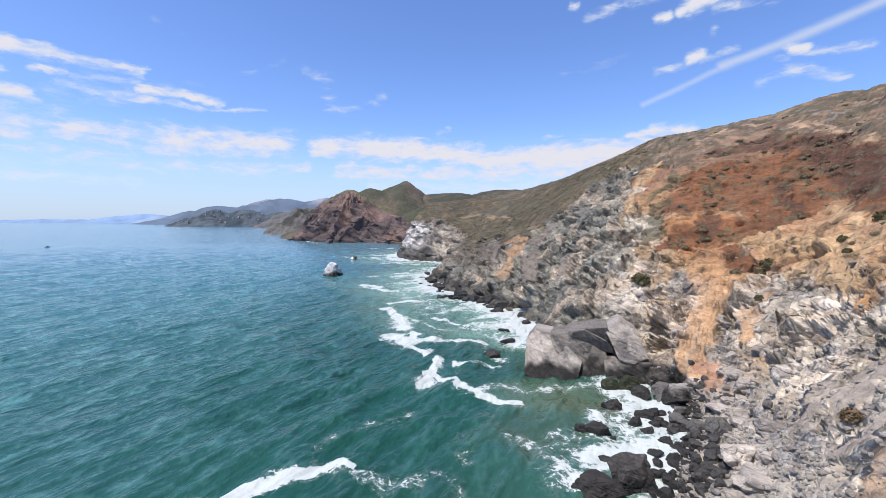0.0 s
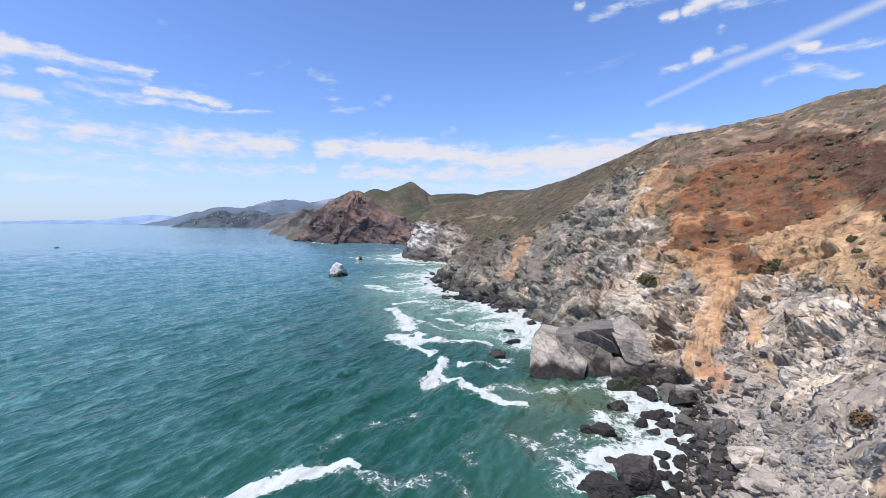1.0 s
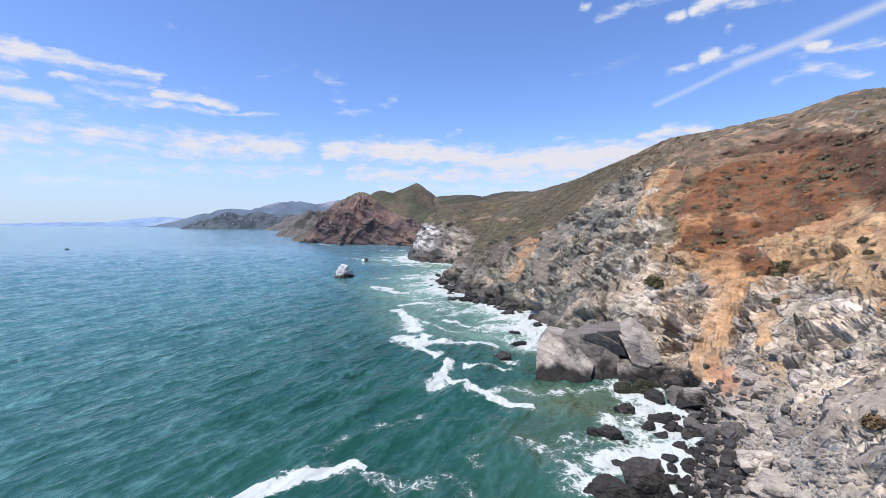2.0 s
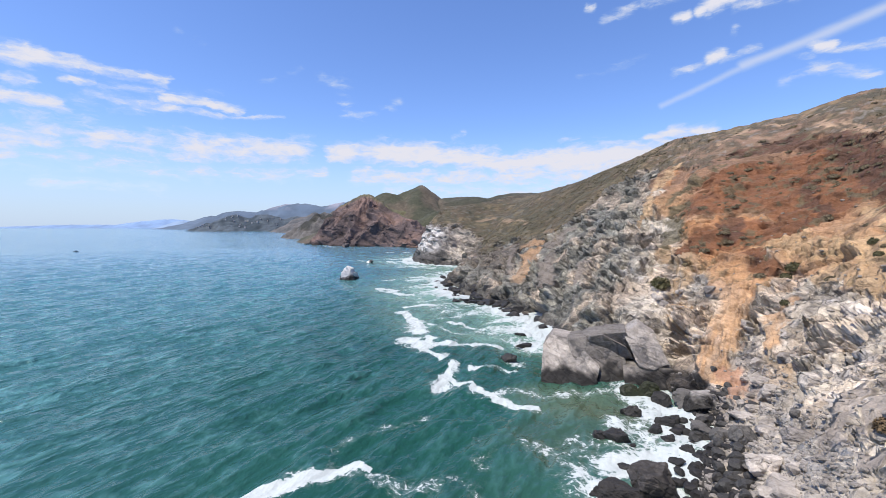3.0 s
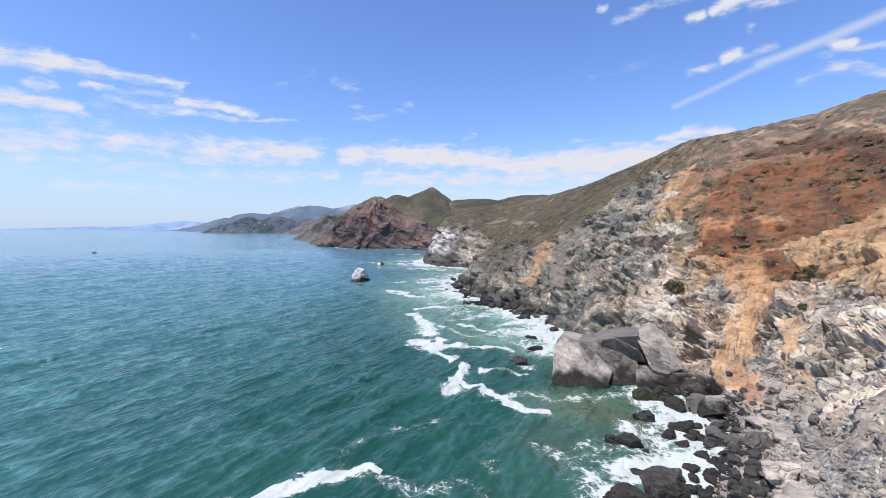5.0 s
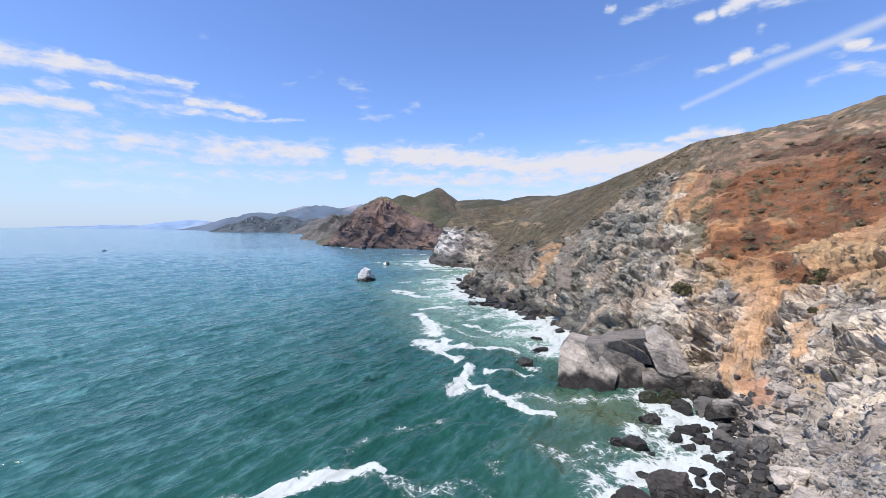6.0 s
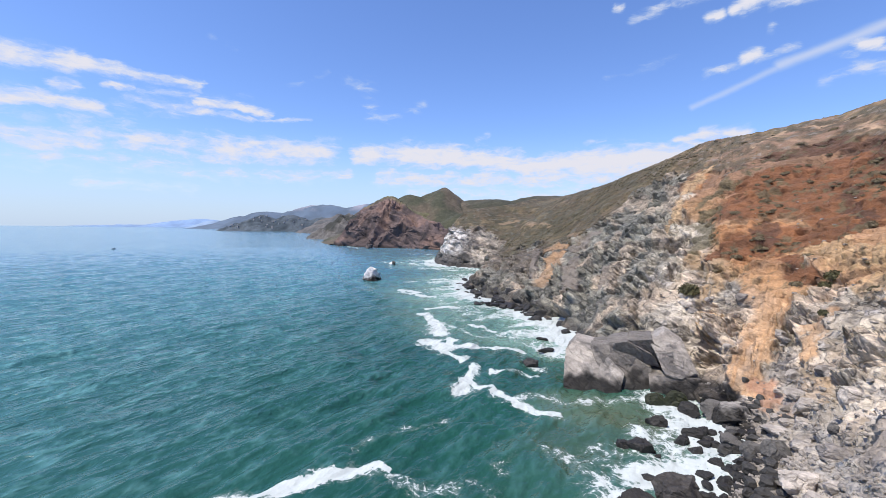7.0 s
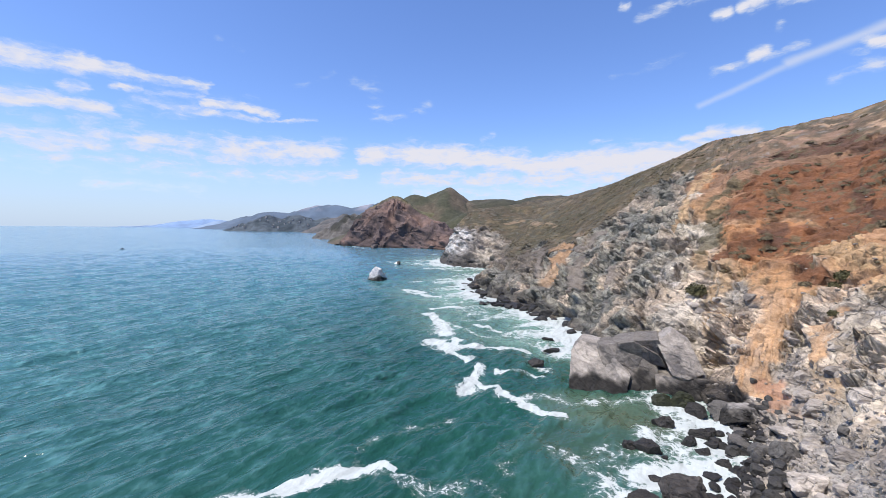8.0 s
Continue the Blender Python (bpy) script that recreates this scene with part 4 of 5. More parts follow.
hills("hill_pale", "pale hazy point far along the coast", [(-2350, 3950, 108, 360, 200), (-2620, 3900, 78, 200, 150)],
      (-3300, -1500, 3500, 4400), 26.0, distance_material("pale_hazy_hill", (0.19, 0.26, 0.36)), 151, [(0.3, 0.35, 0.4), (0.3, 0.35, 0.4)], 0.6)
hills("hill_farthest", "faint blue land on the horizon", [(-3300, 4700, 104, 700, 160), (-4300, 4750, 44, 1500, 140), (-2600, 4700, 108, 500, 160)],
      (-7000, -1500, 4400, 4980), 34.0, distance_material("hazed_far_land", (0.17, 0.255, 0.40)), 161, [(0.4, 0.5, 0.6), (0.4, 0.5, 0.6)], 0.3)

# ---- the sea: one sheet, finer near the shore ----
rings = np.concatenate([[0.5, 8], np.exp(np.linspace(math.log(18), math.log(700), 500)), np.exp(np.linspace(math.log(712), math.log(9000), 70))])
turns = np.concatenate([np.linspace(-180, -56, 40)[:-1], np.linspace(-56, 52, 660), np.linspace(52, 180, 40)[1:]])
RR, AA = np.meshgrid(rings, np.radians(turns), indexing="ij")
w = np.stack([(RR * np.sin(AA)).ravel(), np.minimum((RR * np.cos(AA)).ravel(), 4990), np.zeros(RR.size)], 1)
dist = RR.ravel()
shore = spline(np.array(COAST, float), np.linspace(0, len(COAST) - 1, 380))
off = np.full(len(w), 999.0)
close = np.where((dist < 640) & (w[:, 0] < 120) & (w[:, 1] > -80))[0]
for chunk in np.array_split(close, 40):
    off[chunk] = np.sqrt(((w[chunk, None, :2] - shore[None]) ** 2).sum(2).min(1))
FRONTS = [  # broken crests lying on the water, thick white foam: from x, y to x, y, half width
    (-42, 43, -30, 49.6, 1.2), (-30, 49.6, -25.7, 51.9, 1.2), (-25.7, 51.9, -21.4, 54.3, 1.35), (-21.4, 54.3, -17.3, 56.5, 1.45), (-17.3, 56.5, -14.8, 58.0, 1.3), (-14.8, 57.8, -12.6, 56.8, .7),
    (-1.3, 103, -2.2, 96, .7), (-2.2, 96, -3.4, 87.2, 1.35), (-1.6, 93.4, 4.3, 87.0, .75), (4.3, 87, 7.4, 82, 1.0), (7.4, 82, 14.6, 77.8, 1.1),
    (-21.6, 175, -10.9, 178, 1.5), (-21.8, 164, -14.3, 149, 1.7), (-14.3, 149, -11.6, 132, 2.3), (-15.2, 125, -9.2, 118, 2.6), (-9.2, 117.5, -3.6, 107, 1.0), (-8.4, 118, -7.6, 126, 1.3),
    (-5.7, 121, 0.1, 119.8, 1.6), (0.1, 119.5, 13.7, 116.6, 0.55), (-41.7, 225, -31, 215, 2.2),
]
LACE = [  # thinner foam, drawn out: strength last
    (-13.6, 55.5, 2, 52.5, 2.2, .40), (8.4, 85.7, 17.5, 87.5, 1.5, .95), (17.2, 86.0, 22.8, 84.7, 1.3, .8), (22.8, 86, 32.6, 86.5, 1.5, 1.1), (2.8, 98.4, 14.3, 98.4, 1.0, .75),
    (-41, 217, -22, 205, 3.5, 1.0), (-42, 257, -22, 272, 4, 1.0), (-46, 345, -20, 330, 4.5, 1.0), (-102, 405, -61, 387, 2.5, .9), (-10.9, 145, 6.9, 141, 1.2, 1.0), (-4.6, 137, 4.5, 129, 1.2, 1.0),
    (-290, 780, -190, 641, 3.5, .7), (14, 62, 15, 50, 3, .48), (10.5, 60.7, 9, 69, 1.0, .4), (-19.5, 56, -16.5, 67, 1.0, .5),
]
LACE += [
    (-16.5, 67, -5.7, 74.7, 1.0, .52), (31, 56, 37, 67, 5, 1.6), (29, 50, 34, 57, 4, 1.5), (36, 66, 42, 76, 4.5, 1.6), (34, 87, 42, 77, 3.2, 1.45), (26, 58, 32, 68, 4.5, 1.05), (30, 68, 37, 77, 3.5, 1.15), (24, 60, 30, 54, 4, 1.0),
    (20, 63, 30, 65, 3, .62), (16, 61, 20, 55, 3, .58), (-84, 521, -63, 522, 5, .8), (4, 66, 4, 58, 1.2, .3), (27, 160, 33, 160, 4, 1.4), (31, 158, 23, 116, 4, 1.4), (12, 107, 17, 104, 1.6, .9),
]
foam = np.zeros(len(w))
wob2 = np.stack([fbm(w / 9, 4, 61), fbm(w / 9 + 5, 4, 62)], 1) * 3.4
pw = w[:, :2] + wob2
ragged_foam = 0.62 + 0.75 * smooth(-0.3, 0.4, fbm(w / 4.5, 4, 73))
front_ = np.zeros(len(w))
near_w = w[:, :2] + wob2 * 0.22 + np.stack([fbm(w / 2.6, 3, 74), fbm(w / 2.6 + 5, 3, 75)], 1) * 1.1
for x0, y0, x1, y1, half in FRONTS:
    front_ = np.maximum(front_, smooth(1.9, 0.1, to_line(near_w, (x0, y0), (x1, y1)) / half))
    foam = np.maximum(foam, 0.62 * ragged_foam * smooth(2.6, 0.4, to_line(pw, (x0, y0), (x1, y1)) / half))
for x0, y0, x1, y1, half, much in LACE:
    foam = np.maximum(foam, 0.78 * much * ragged_foam * smooth(1.9, 0.0, to_line(pw, (x0, y0), (x1, y1)) / half))
reach = 7 + 36 * smooth(100, 135, w[:, 1])  + 5 * fbm(w / 30, 2, 63)
streak = fbm(np.stack([w[:, 0] * 0.05 + w[:, 1] * 0.02, w[:, 1] * 0.16 - w[:, 0] * 0.05, w[:, 2]], 1), 4, 64)
bands = fbm(np.stack([w[:, 0] * 0.035, w[:, 1] * 0.13 + fbm(w / 22, 2, 68) * 0.9, w[:, 2]], 1), 3, 69)
inner = smooth(1.0, 0.0, off / np.maximum(reach, 3))
foam = np.maximum(foam, np.where(w[:, 1] > 104, inner ** 0.8 * (0.42 - 0.12 * smooth(220, 300, w[:, 1]) + 1.15 * np.maximum(bands, streak)) + smooth(17, 4, off) * 0.42, smooth(7, 1, off) * (0.62 + 0.4 * streak)))
shoal = smooth(1.5, 0.35, off / np.maximum(reach * 1.05, 9)) * (0.66 + 0.45 * fbm(w / 16, 3, 65))
shoal = np.maximum(shoal, 0.2 * smooth(38, 6, off + 6 * fbm(w / 9, 3, 72)))
shoal = np.maximum(shoal, 0.65 * smooth(1.3, 0.4, to_line(w[:, :2], (18, 82), (30, 80)) / 9))
# where open and distant water takes its sky-tinted colour
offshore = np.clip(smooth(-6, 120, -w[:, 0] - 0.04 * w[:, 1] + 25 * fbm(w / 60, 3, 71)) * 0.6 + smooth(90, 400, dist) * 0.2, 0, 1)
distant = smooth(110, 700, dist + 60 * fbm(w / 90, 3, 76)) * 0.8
murky = 0.65 * smooth(1.5, 0.3, to_line(w[:, :2] + wob2, (20, 83), (33, 77)) / 8) + 0.4 * smooth(1.4, 0.3, to_line(w[:, :2] + wob2, (14, 66), (26, 72)) / 8)
crest_way = np.stack([w[:, 0] * 0.89 - w[:, 1] * 0.46, w[:, 0] * 0.46 + w[:, 1] * 0.89, w[:, 2]], 1)
swell = np.sin((w[:, 0] * 0.89 - w[:, 1] * 0.46) * 2 * math.pi / 19 + fbm(w / 40, 2, 66) * 5) * 0.24
swell = swell + fbm(crest_way * np.array((0.26, 0.08, 1)), 3, 67) * 0.9
w[:, 2] = swell * smooth(900, 350, dist) + np.clip(foam, 0, 1) * 0.10 * smooth(500, 300, dist)
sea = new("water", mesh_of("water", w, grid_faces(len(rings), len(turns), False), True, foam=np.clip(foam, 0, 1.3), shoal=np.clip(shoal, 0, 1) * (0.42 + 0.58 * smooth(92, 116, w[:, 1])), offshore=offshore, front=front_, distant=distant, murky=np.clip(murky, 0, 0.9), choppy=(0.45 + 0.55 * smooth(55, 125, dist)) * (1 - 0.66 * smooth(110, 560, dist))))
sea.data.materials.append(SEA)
tagged(sea, "teal rippled sea with white surf along the rocks", "sea", kind="structure")
# ---- rocks ----
def unit_ball(level):
    bm = bmesh.new()
    bmesh.ops.create_icosphere(bm, subdivisions=level, radius=1)
    d = np.array([v.co[:] for v in bm.verts])
    f = np.array([[v.index for v in face.verts] for face in bm.faces])
    bm.free()
    return d / np.linalg.norm(d, axis=1, keepdims=True), f


BALL = {level: unit_ball(level) for level in (1, 2, 3, 4, 5, 6)}


def cut_ball(level, planes, seed, rough):
    """A ball cut flat by planes (normal, distance from the middle), then chipped and worn."""
    d, f = BALL[level]
    r = np.full(len(d), max(far for _, far in planes) * 1.5)
    for n, far in planes:
        n = np.array(n, float) / np.linalg.norm(n)
        c = d @ n
        r = np.where(c > 0.05, np.minimum(r, far / np.maximum(c, 0.05)), r)
    p = d * r[:, None]
    size = np.abs(p).max()
    b, crack = blocks(turned_strata(p) * 2.2 / size + seed, seed, 0.9)
    b2, crack2 = blocks(turned_strata(p) * 5.5 / size + seed, seed + 3, 0.9)
    worn = fbm(p * 1.6 / size + seed, 4, seed) * 1.5 + b * 1.5 - crack * 0.7 + b2 * 0.6 - crack2 * 0.25
    return p + d * (worn * rough * size)[:, None], f


def boulder_shape(seed, level, size, planes=15, keep=0.66, rough=0.065):
    rnd = np.random.RandomState(seed)
    cuts = [(rnd.normal(size=3), keep + rnd.rand() * 0.28) for _ in range(planes)]
    p, f = cut_ball(level, cuts + [((0, 0, 1), 0.8)], seed, rough)
    p = p / np.abs(p).max(0)
    return p * np.array(size), f


def boulder(name, seed, place, size, turn, material, label, category="boulder", level=4, group=""):
    p, f = boulder_shape(seed, level, size)
    ob = new(name, mesh_of(name, p, f, False))
    ob.data.materials.append(material)
    ob.matrix_world = pose(*place, 0, 0, turn)
    return tagged(ob, label, category, group)


def rock_tint(p, grey, guano=0.0, seed=0, wet_top=2.6):
    n1, n2 = fbm(p / 3.5, 4, 200 + seed), fbm(p / 1.1, 3, 210 + seed)
    col = np.array(grey) * (1 + 0.22 * n1 + 0.2 * n2)[:, None]
    if guano:
        w_ = smooth(-0.1, 0.2, fbm(p / 5, 4, 220 + seed) + guano - 0.5)[:, None]
        col = col * (1 - w_) + np.array((0.74, 0.72, 0.71)) * w_
    wet = smooth(wet_top + 1.0, wet_top - 1.0, p[:, 2] + n1 * 3.4)[:, None]
    return np.clip(col * (1 - wet) + np.array((0.016, 0.0145, 0.013)) * wet, 0.01, 0.9)


# the big split rock at the foot of the cliff: three dipping blocks
split_rock = tagged(new("split_rock"), "huge grey split rock with a dark wet foot against the cliff", "rock")
INWARD = np.array((0.33, 0.94, 0.0))
SPLIT = [  # corners of the seaward face (x, y, z), the way it faces, depth, grey with the overhangs' shade painted in
    ([(20.1, 95.5, 7.2), (22.4, 96.6, 9.3), (27.1, 95.6, 8.6), (32.2, 91.4, 3.1), (30.4, 89.7, -1.5), (19.0, 90.8, -1.5)], (-.10, -.84, .54), 9, 0.9),
    ([(26.0, 96.9, 8.8), (30.6, 96.4, 8.9), (38.2, 92.5, 4.3), (38.2, 89.6, -1.5), (28.9, 90.4, -1.5)], (.05, -.90, .42), 8, 0.50),
    ([(29.4, 97.0, 9.0), (34.5, 97.0, 10.0), (38.6, 93.6, 7.2), (40.2, 92.2, 4.0), (37.2, 92.4, 4.6)], (-.12, -.95, -.28), 8, 0.5),
    ([(34.8, 97.6, 10.1), (39.4, 96.0, 10.6), (41.4, 92.0, 4.2), (38.4, 93.2, 6.4)], (-.05, -.97, -.22), 8, 0.5),
    ([(38.7, 95.4, 9.9), (42.3, 96.3, 12.2), (45.6, 94.3, 9.7), (47.0, 90.5, 4.0), (41.0, 90.0, 1.9)], (.06, -.82, .56), 8, 0.95),
    ([(37.2, 91.6, 3.4), (42.0, 91.0, 3.6), (47.6, 90.2, 3.2), (49, 87.6, -1.5), (36.6, 88.4, -1.5)], (-.05, -.86, .50), 9, 0.65),
]
for seed, (corners, facing, deep_, shade) in enumerate(SPLIT, 11):
    c = np.array(corners)
    face_n = np.array(facing) / np.linalg.norm(facing)
    middle = c.mean(0) + INWARD * deep_ * 0.4
    cuts = [(face_n, float(((c - middle) @ face_n).mean())), (INWARD, deep_ * 0.6)]
    for e0, e1 in zip(c, np.roll(c, -1, 0)):
        side = np.cross(e1 - e0, INWARD)
        side = side / np.linalg.norm(side)
        out_by = float(((e0 + e1) / 2 - middle) @ side)
        cuts.append((side, out_by) if out_by > 0 else (-side, -out_by))
    p, f = cut_ball(6, cuts, seed, 0.02)
    p = p + middle
    part("block", mesh_of("block", p, f, False, tint=rock_tint(p, tuple(v * shade for v in (0.36, 0.325, 0.29)), 0, seed, 2.2), rocky=np.full(len(p), 0.4)), LAND, split_rock)


def tinted_rock(name, seed, place, size, turn, grey, guano, wet_top, label, category, level=5):
    p, f = boulder_shape(seed, level, size, 9, 0.66, 0.05)
    m = np.array(Euler((0, 0, radians(turn))).to_matrix())
    p = p @ m.T + np.array(place)
    ob = new(name, mesh_of(name, p, f, False, tint=rock_tint(p, grey, guano, seed, wet_top), rocky=np.full(len(p), 0.5)))
    ob.data.materials.append(LAND)
    return tagged(ob, label, category)


# the stack: a leaning tooth with a lower shoulder
sp, sf = cut_ball(6, [((-.92, -.3, .3), 4.4), ((.95, -.2, .22), 4.8), ((-.1, -.95, .3), 4.2), ((0, .9, .3), 4.4), ((-.45, -.1, .9), 5.4), ((.25, -.1, 1), 5.3), ((0, 0, -1), 4), ((.5, -.75, .2), 5)], 21, 0.05)
sp = sp * np.array((0.92, 0.9, 1.12)) * np.where(sp[:, 2:3] > 2.2, np.array((0.82, 0.85, 1.0)), 1.0) + np.array((-68.8, 262, 2.0))
stack = new("sea_stack", mesh_of("sea_stack", sp, sf, False, tint=rock_tint(sp, (0.26, 0.225, 0.20), 0.95, 21, 2.0), rocky=np.full(len(sp), 0.5)))
stack.data.materials.append(LAND)
tagged(stack, "small sea stack whitened by birds, standing in open water", "sea stack")
tinted_rock("sea_rock", 22, (-77.4, 372, 1.0), (3.3, 2.8, 3.8), 10, (0.07, 0.064, 0.06), 0.42, 0.8, "small dark rock awash with a pale top", "rock")
tinted_rock("sea_rock", 23, (-262, 735, 0.5), (9, 5, 2.6), 20, (0.10, 0.085, 0.08), 0, 0.8, "low dark reef rock off the headland", "rock", 4)
tinted_rock("sea_rock", 24, (-170, 640, 1.5), (8, 6, 6), 60, (0.10, 0.08, 0.075), 0, 1.0, "dark rock at the foot of the headland", "rock", 4)
tinted_rock("layered_boulder", 25, (25.9, 53.4, 0.7), (3.7, 3.0, 3.3), 20, (0.062, 0.055, 0.05), 0, 0.9, "large dark layered boulder in the surf", "boulder", 6)
tinted_rock("flat_boulder", 26, (20.4, 51.8, 0.2), (3.9, 2.6, 2.3), -10, (0.025, 0.022, 0.02), 0, 1.2, "low dark wet boulder in the surf", "boulder", 6)
tinted_rock("ledge_rock", 27, (46.5, 77, 1.6), (3.4, 2.8, 2.6), 10, (0.36, 0.335, 0.31), 0, 2.0, "grey rock ledge with a dark hollow beneath", "rock", 5)

WET_ROCKS = [  # x, y, width, depth, height
    (26.1, 65.8, 4.4, 3.6, 4.8), (23.6, 66.6, 2.8, 2.4, 3.2), (32.3, 74.6, 4.4, 3.2, 3.4), (33.8, 69, 3.0, 2.4, 2.1), (37, 71.8, 4.4, 2.6, 2.3), (34.5, 66, 2.7, 2.2, 2.0),
    (32.7, 60, 2.5, 2.2, 1.5), (35.9, 63, 2.8, 2.4, 1.7), (34.2, 58.4, 2.4, 2.2, 1.5), (34.3, 55.6, 2.4, 2.2, 1.6), (24.2, 58.4, 2.6, 1.6, 1.2), (27.9, 64.2, 1.4, 1.1, .7),
    (41, 81, 4.6, 3.4, 3.0), (13.9, 106.4, 5.2, 3.6, 2.4), (20.3, 118.4, 6.6, 2.0, 1.5), (20.9, 129.4, 4.8, 2, 1.5), (-.1, 186, 5, 4, 2.6),
]
SHORE_ROCKS = [
    (12.2, 182.5, 6.5, 4, 3.2), (20.9, 166, 5, 4, 2.4), (17, 200, 10, 8, 9), (5.3, 285, 5.5, 4, 3), (-10.5, 228, 2.6, 2, 1.2), (-4.5, 243, 4, 3, 2.2), (-1.3, 276, 4, 3, 2),
    (6.7, 226, 9, 7, 6), (11.5, 216, 9, 7, 8), (27.5, 158, 3.6, 3, 2), (30.4, 150, 5, 4, 3), (30, 141, 3.4, 3, 2), (22, 174, 8, 6, 6), (2.5, 190, 3, 2.4, 1.4), (3, 240, 8, 6, 5), (25.5, 165, 7, 5, 5),
]
MOSS_ROCK = boulder_material("mossy_rock", (0.009, 0.010, 0.005), (0.038, 0.046, 0.012), True)
for i, (x, y, wide, deep_, tall) in enumerate(WET_ROCKS + SHORE_ROCKS):
    boulder("boulder", 300 + i, (x, y, tall * 0.08), (wide / 2, deep_ / 2, tall * 0.6), 37 * i % 60 - 30, WET_ROCK, "dark wet boulder awash in white surf", group="boulders in the surf",
            level=4 if i < 13 else 3)
boulder("mossy_boulder", 351, (35.8, 84.6, .6), (2.6, 2, 2.0), 10, MOSS_ROCK, "dark boulder under green weed beside the split rock", level=4)
boulder("mossy_boulder", 352, (40.0, 84.8, 1.0), (3.0, 2.2, 2.6), 30, MOSS_ROCK, "dark boulder under green weed beside the split rock", level=4)
foreshore = cliff_points[(U1 > 2.8) & (U1 < 7.6) & (V1 < 0.3) & (V1 > -0.04)]


def beach_height(x, y):
    return max(0.0, foreshore[np.argmin((foreshore[:, 0] - x) ** 2 + (foreshore[:, 1] - y) ** 2)][2])


GREY_ROCKS = [(44.6, 80.2, 5.4, 4.2, 3.4), (40.6, 68, 3.9, 3.4, 3.4), (41.0, 63.8, 3.9, 3.2, 3.0), (41.0, 59.4, 4.4, 3.4, 3.4), (46, 56, 1.6, 1.4, 1.3), (44, 73.5, 3.2, 2.6, 1.8), (38, 53, 2.0, 1.7, 1.2)]
BAND_ROCKS = [(38.6, 66.3, 2.6), (37.8, 61.4, 2.4), (39.2, 61.0, 2.0), (37.9, 58.9, 2.6), (39.4, 57.2, 2.4), (38.2, 55.6, 2.2), (36.4, 53.4, 2.6), (38.0, 53.6, 1.8), (35.0, 51.8, 2.4), (36.6, 51.0, 1.9), (33.2, 50.2, 2.2), (34.8, 49.2, 2.0), (32.0, 48.2, 2.2), (33.4, 47.2, 1.8), (41.6, 70.6, 2.6), (43.2, 72.4, 2.2), (42.9, 66.4, 1.8), (31.0, 50.6, 2.0), (35.2, 54.6, 1.8), (33.8, 52.8, 1.6)]
BEACH_ROCK = boulder_material("dark_beach_rock", (0.016, 0.015, 0.0135), (0.085, 0.08, 0.073), True)
ROUND_ROCK = boulder_material("rounded_grey_rock", (0.062, 0.058, 0.054), (0.18, 0.168, 0.155), False)
for i, (x, y, wide, deep_, tall) in enumerate(GREY_ROCKS):
    boulder("rounded_boulder", 360 + i, (x, y, tall * 0.25 + beach_height(x, y)), (wide / 2, deep_ / 2, tall * 0.55), 50 * i, ROUND_ROCK, "rounded grey boulder on the cobble beach", level=4, group="boulders on the beach")

for i, (x, y, wide) in enumerate(BAND_ROCKS):
    boulder("beach_boulder", 380 + i, (x, y, wide * 0.22 + beach_height(x, y)), (wide / 2, wide * 0.42, wide * 0.42), 67 * i, BEACH_ROCK, "dark rounded boulder at the back of the surf", level=3, group="boulders on the beach")

# cobbles between the boulders: dark and wet near the water
rnd = np.random.RandomState(5)
for i in range(210):
    u = 3.0 + 4.3 * rnd.rand()
    c = spline(np.array(COAST, float), np.array([u]))[0]
    x, y = c[0] + rnd.normal() * 2.2 + 0.2, c[1] + rnd.normal() * 1.6
    s = 0.4 + 0.8 * rnd.rand() ** 2
    near = foreshore[np.argmin((foreshore[:, 0] - x) ** 2 + (foreshore[:, 1] - y) ** 2)]
    z = max(0.0, near[2]) if np.hypot(near[0] - x, near[1] - y) < 1 else 0.0
    boulder("cobble", 1400 + i, (x, y, z + s * 0.2), (s, s * (0.7 + 0.3 * rnd.rand()), s * 0.75), 360 * rnd.rand(), WET_ROCK if z < 2.6 else BEACH_ROCK,
            "dark wet cobble at the water's edge" if z < 2.6 else "grey cobble on the beach", "stone", 2, "cobbles on the shore")
for i in range(70):
    u = 10.9 + 5.2 * rnd.rand()
    c = spline(np.array(COAST, float), np.array([u]))[0]
    s = 0.8 + 2.0 * rnd.rand() ** 2
    boulder("shore_boulder", 600 + i, (c[0] + rnd.normal() * 3 - 1.5, c[1] + rnd.normal() * 4, s * 0.15), (s * (1 + rnd.rand()), s, s * 0.9), 360 * rnd.rand(), WET_ROCK,
            "dark boulder at the foot of the cliff", "boulder", 3, "boulders under the cliff")


# broken blocks lying on the foot of the cliff
ledge_places = np.where((U1 > 3.6) & (U1 < 9.6) & (V1 > 0.06) & (V1 < 0.2) & (rocky0 > 0.6))[0]
for i, k in enumerate(rnd.choice(ledge_places, 60, False)):
    s = 0.5 + 1.3 * rnd.rand() ** 2.2
    tagged(tinted_rock("fallen_block", 800 + i, cliff_points[k] + np.array((0, 0, s * 0.15)), (s * (1 + 0.6 * rnd.rand()), s, s * 0.8), 360 * rnd.rand(),
                       (0.44, 0.39, 0.34) if i % 3 else (0.27, 0.24, 0.215), 0, 0.5, "angular pale grey block fallen on the cliff foot", "rock", 3), group="fallen blocks")


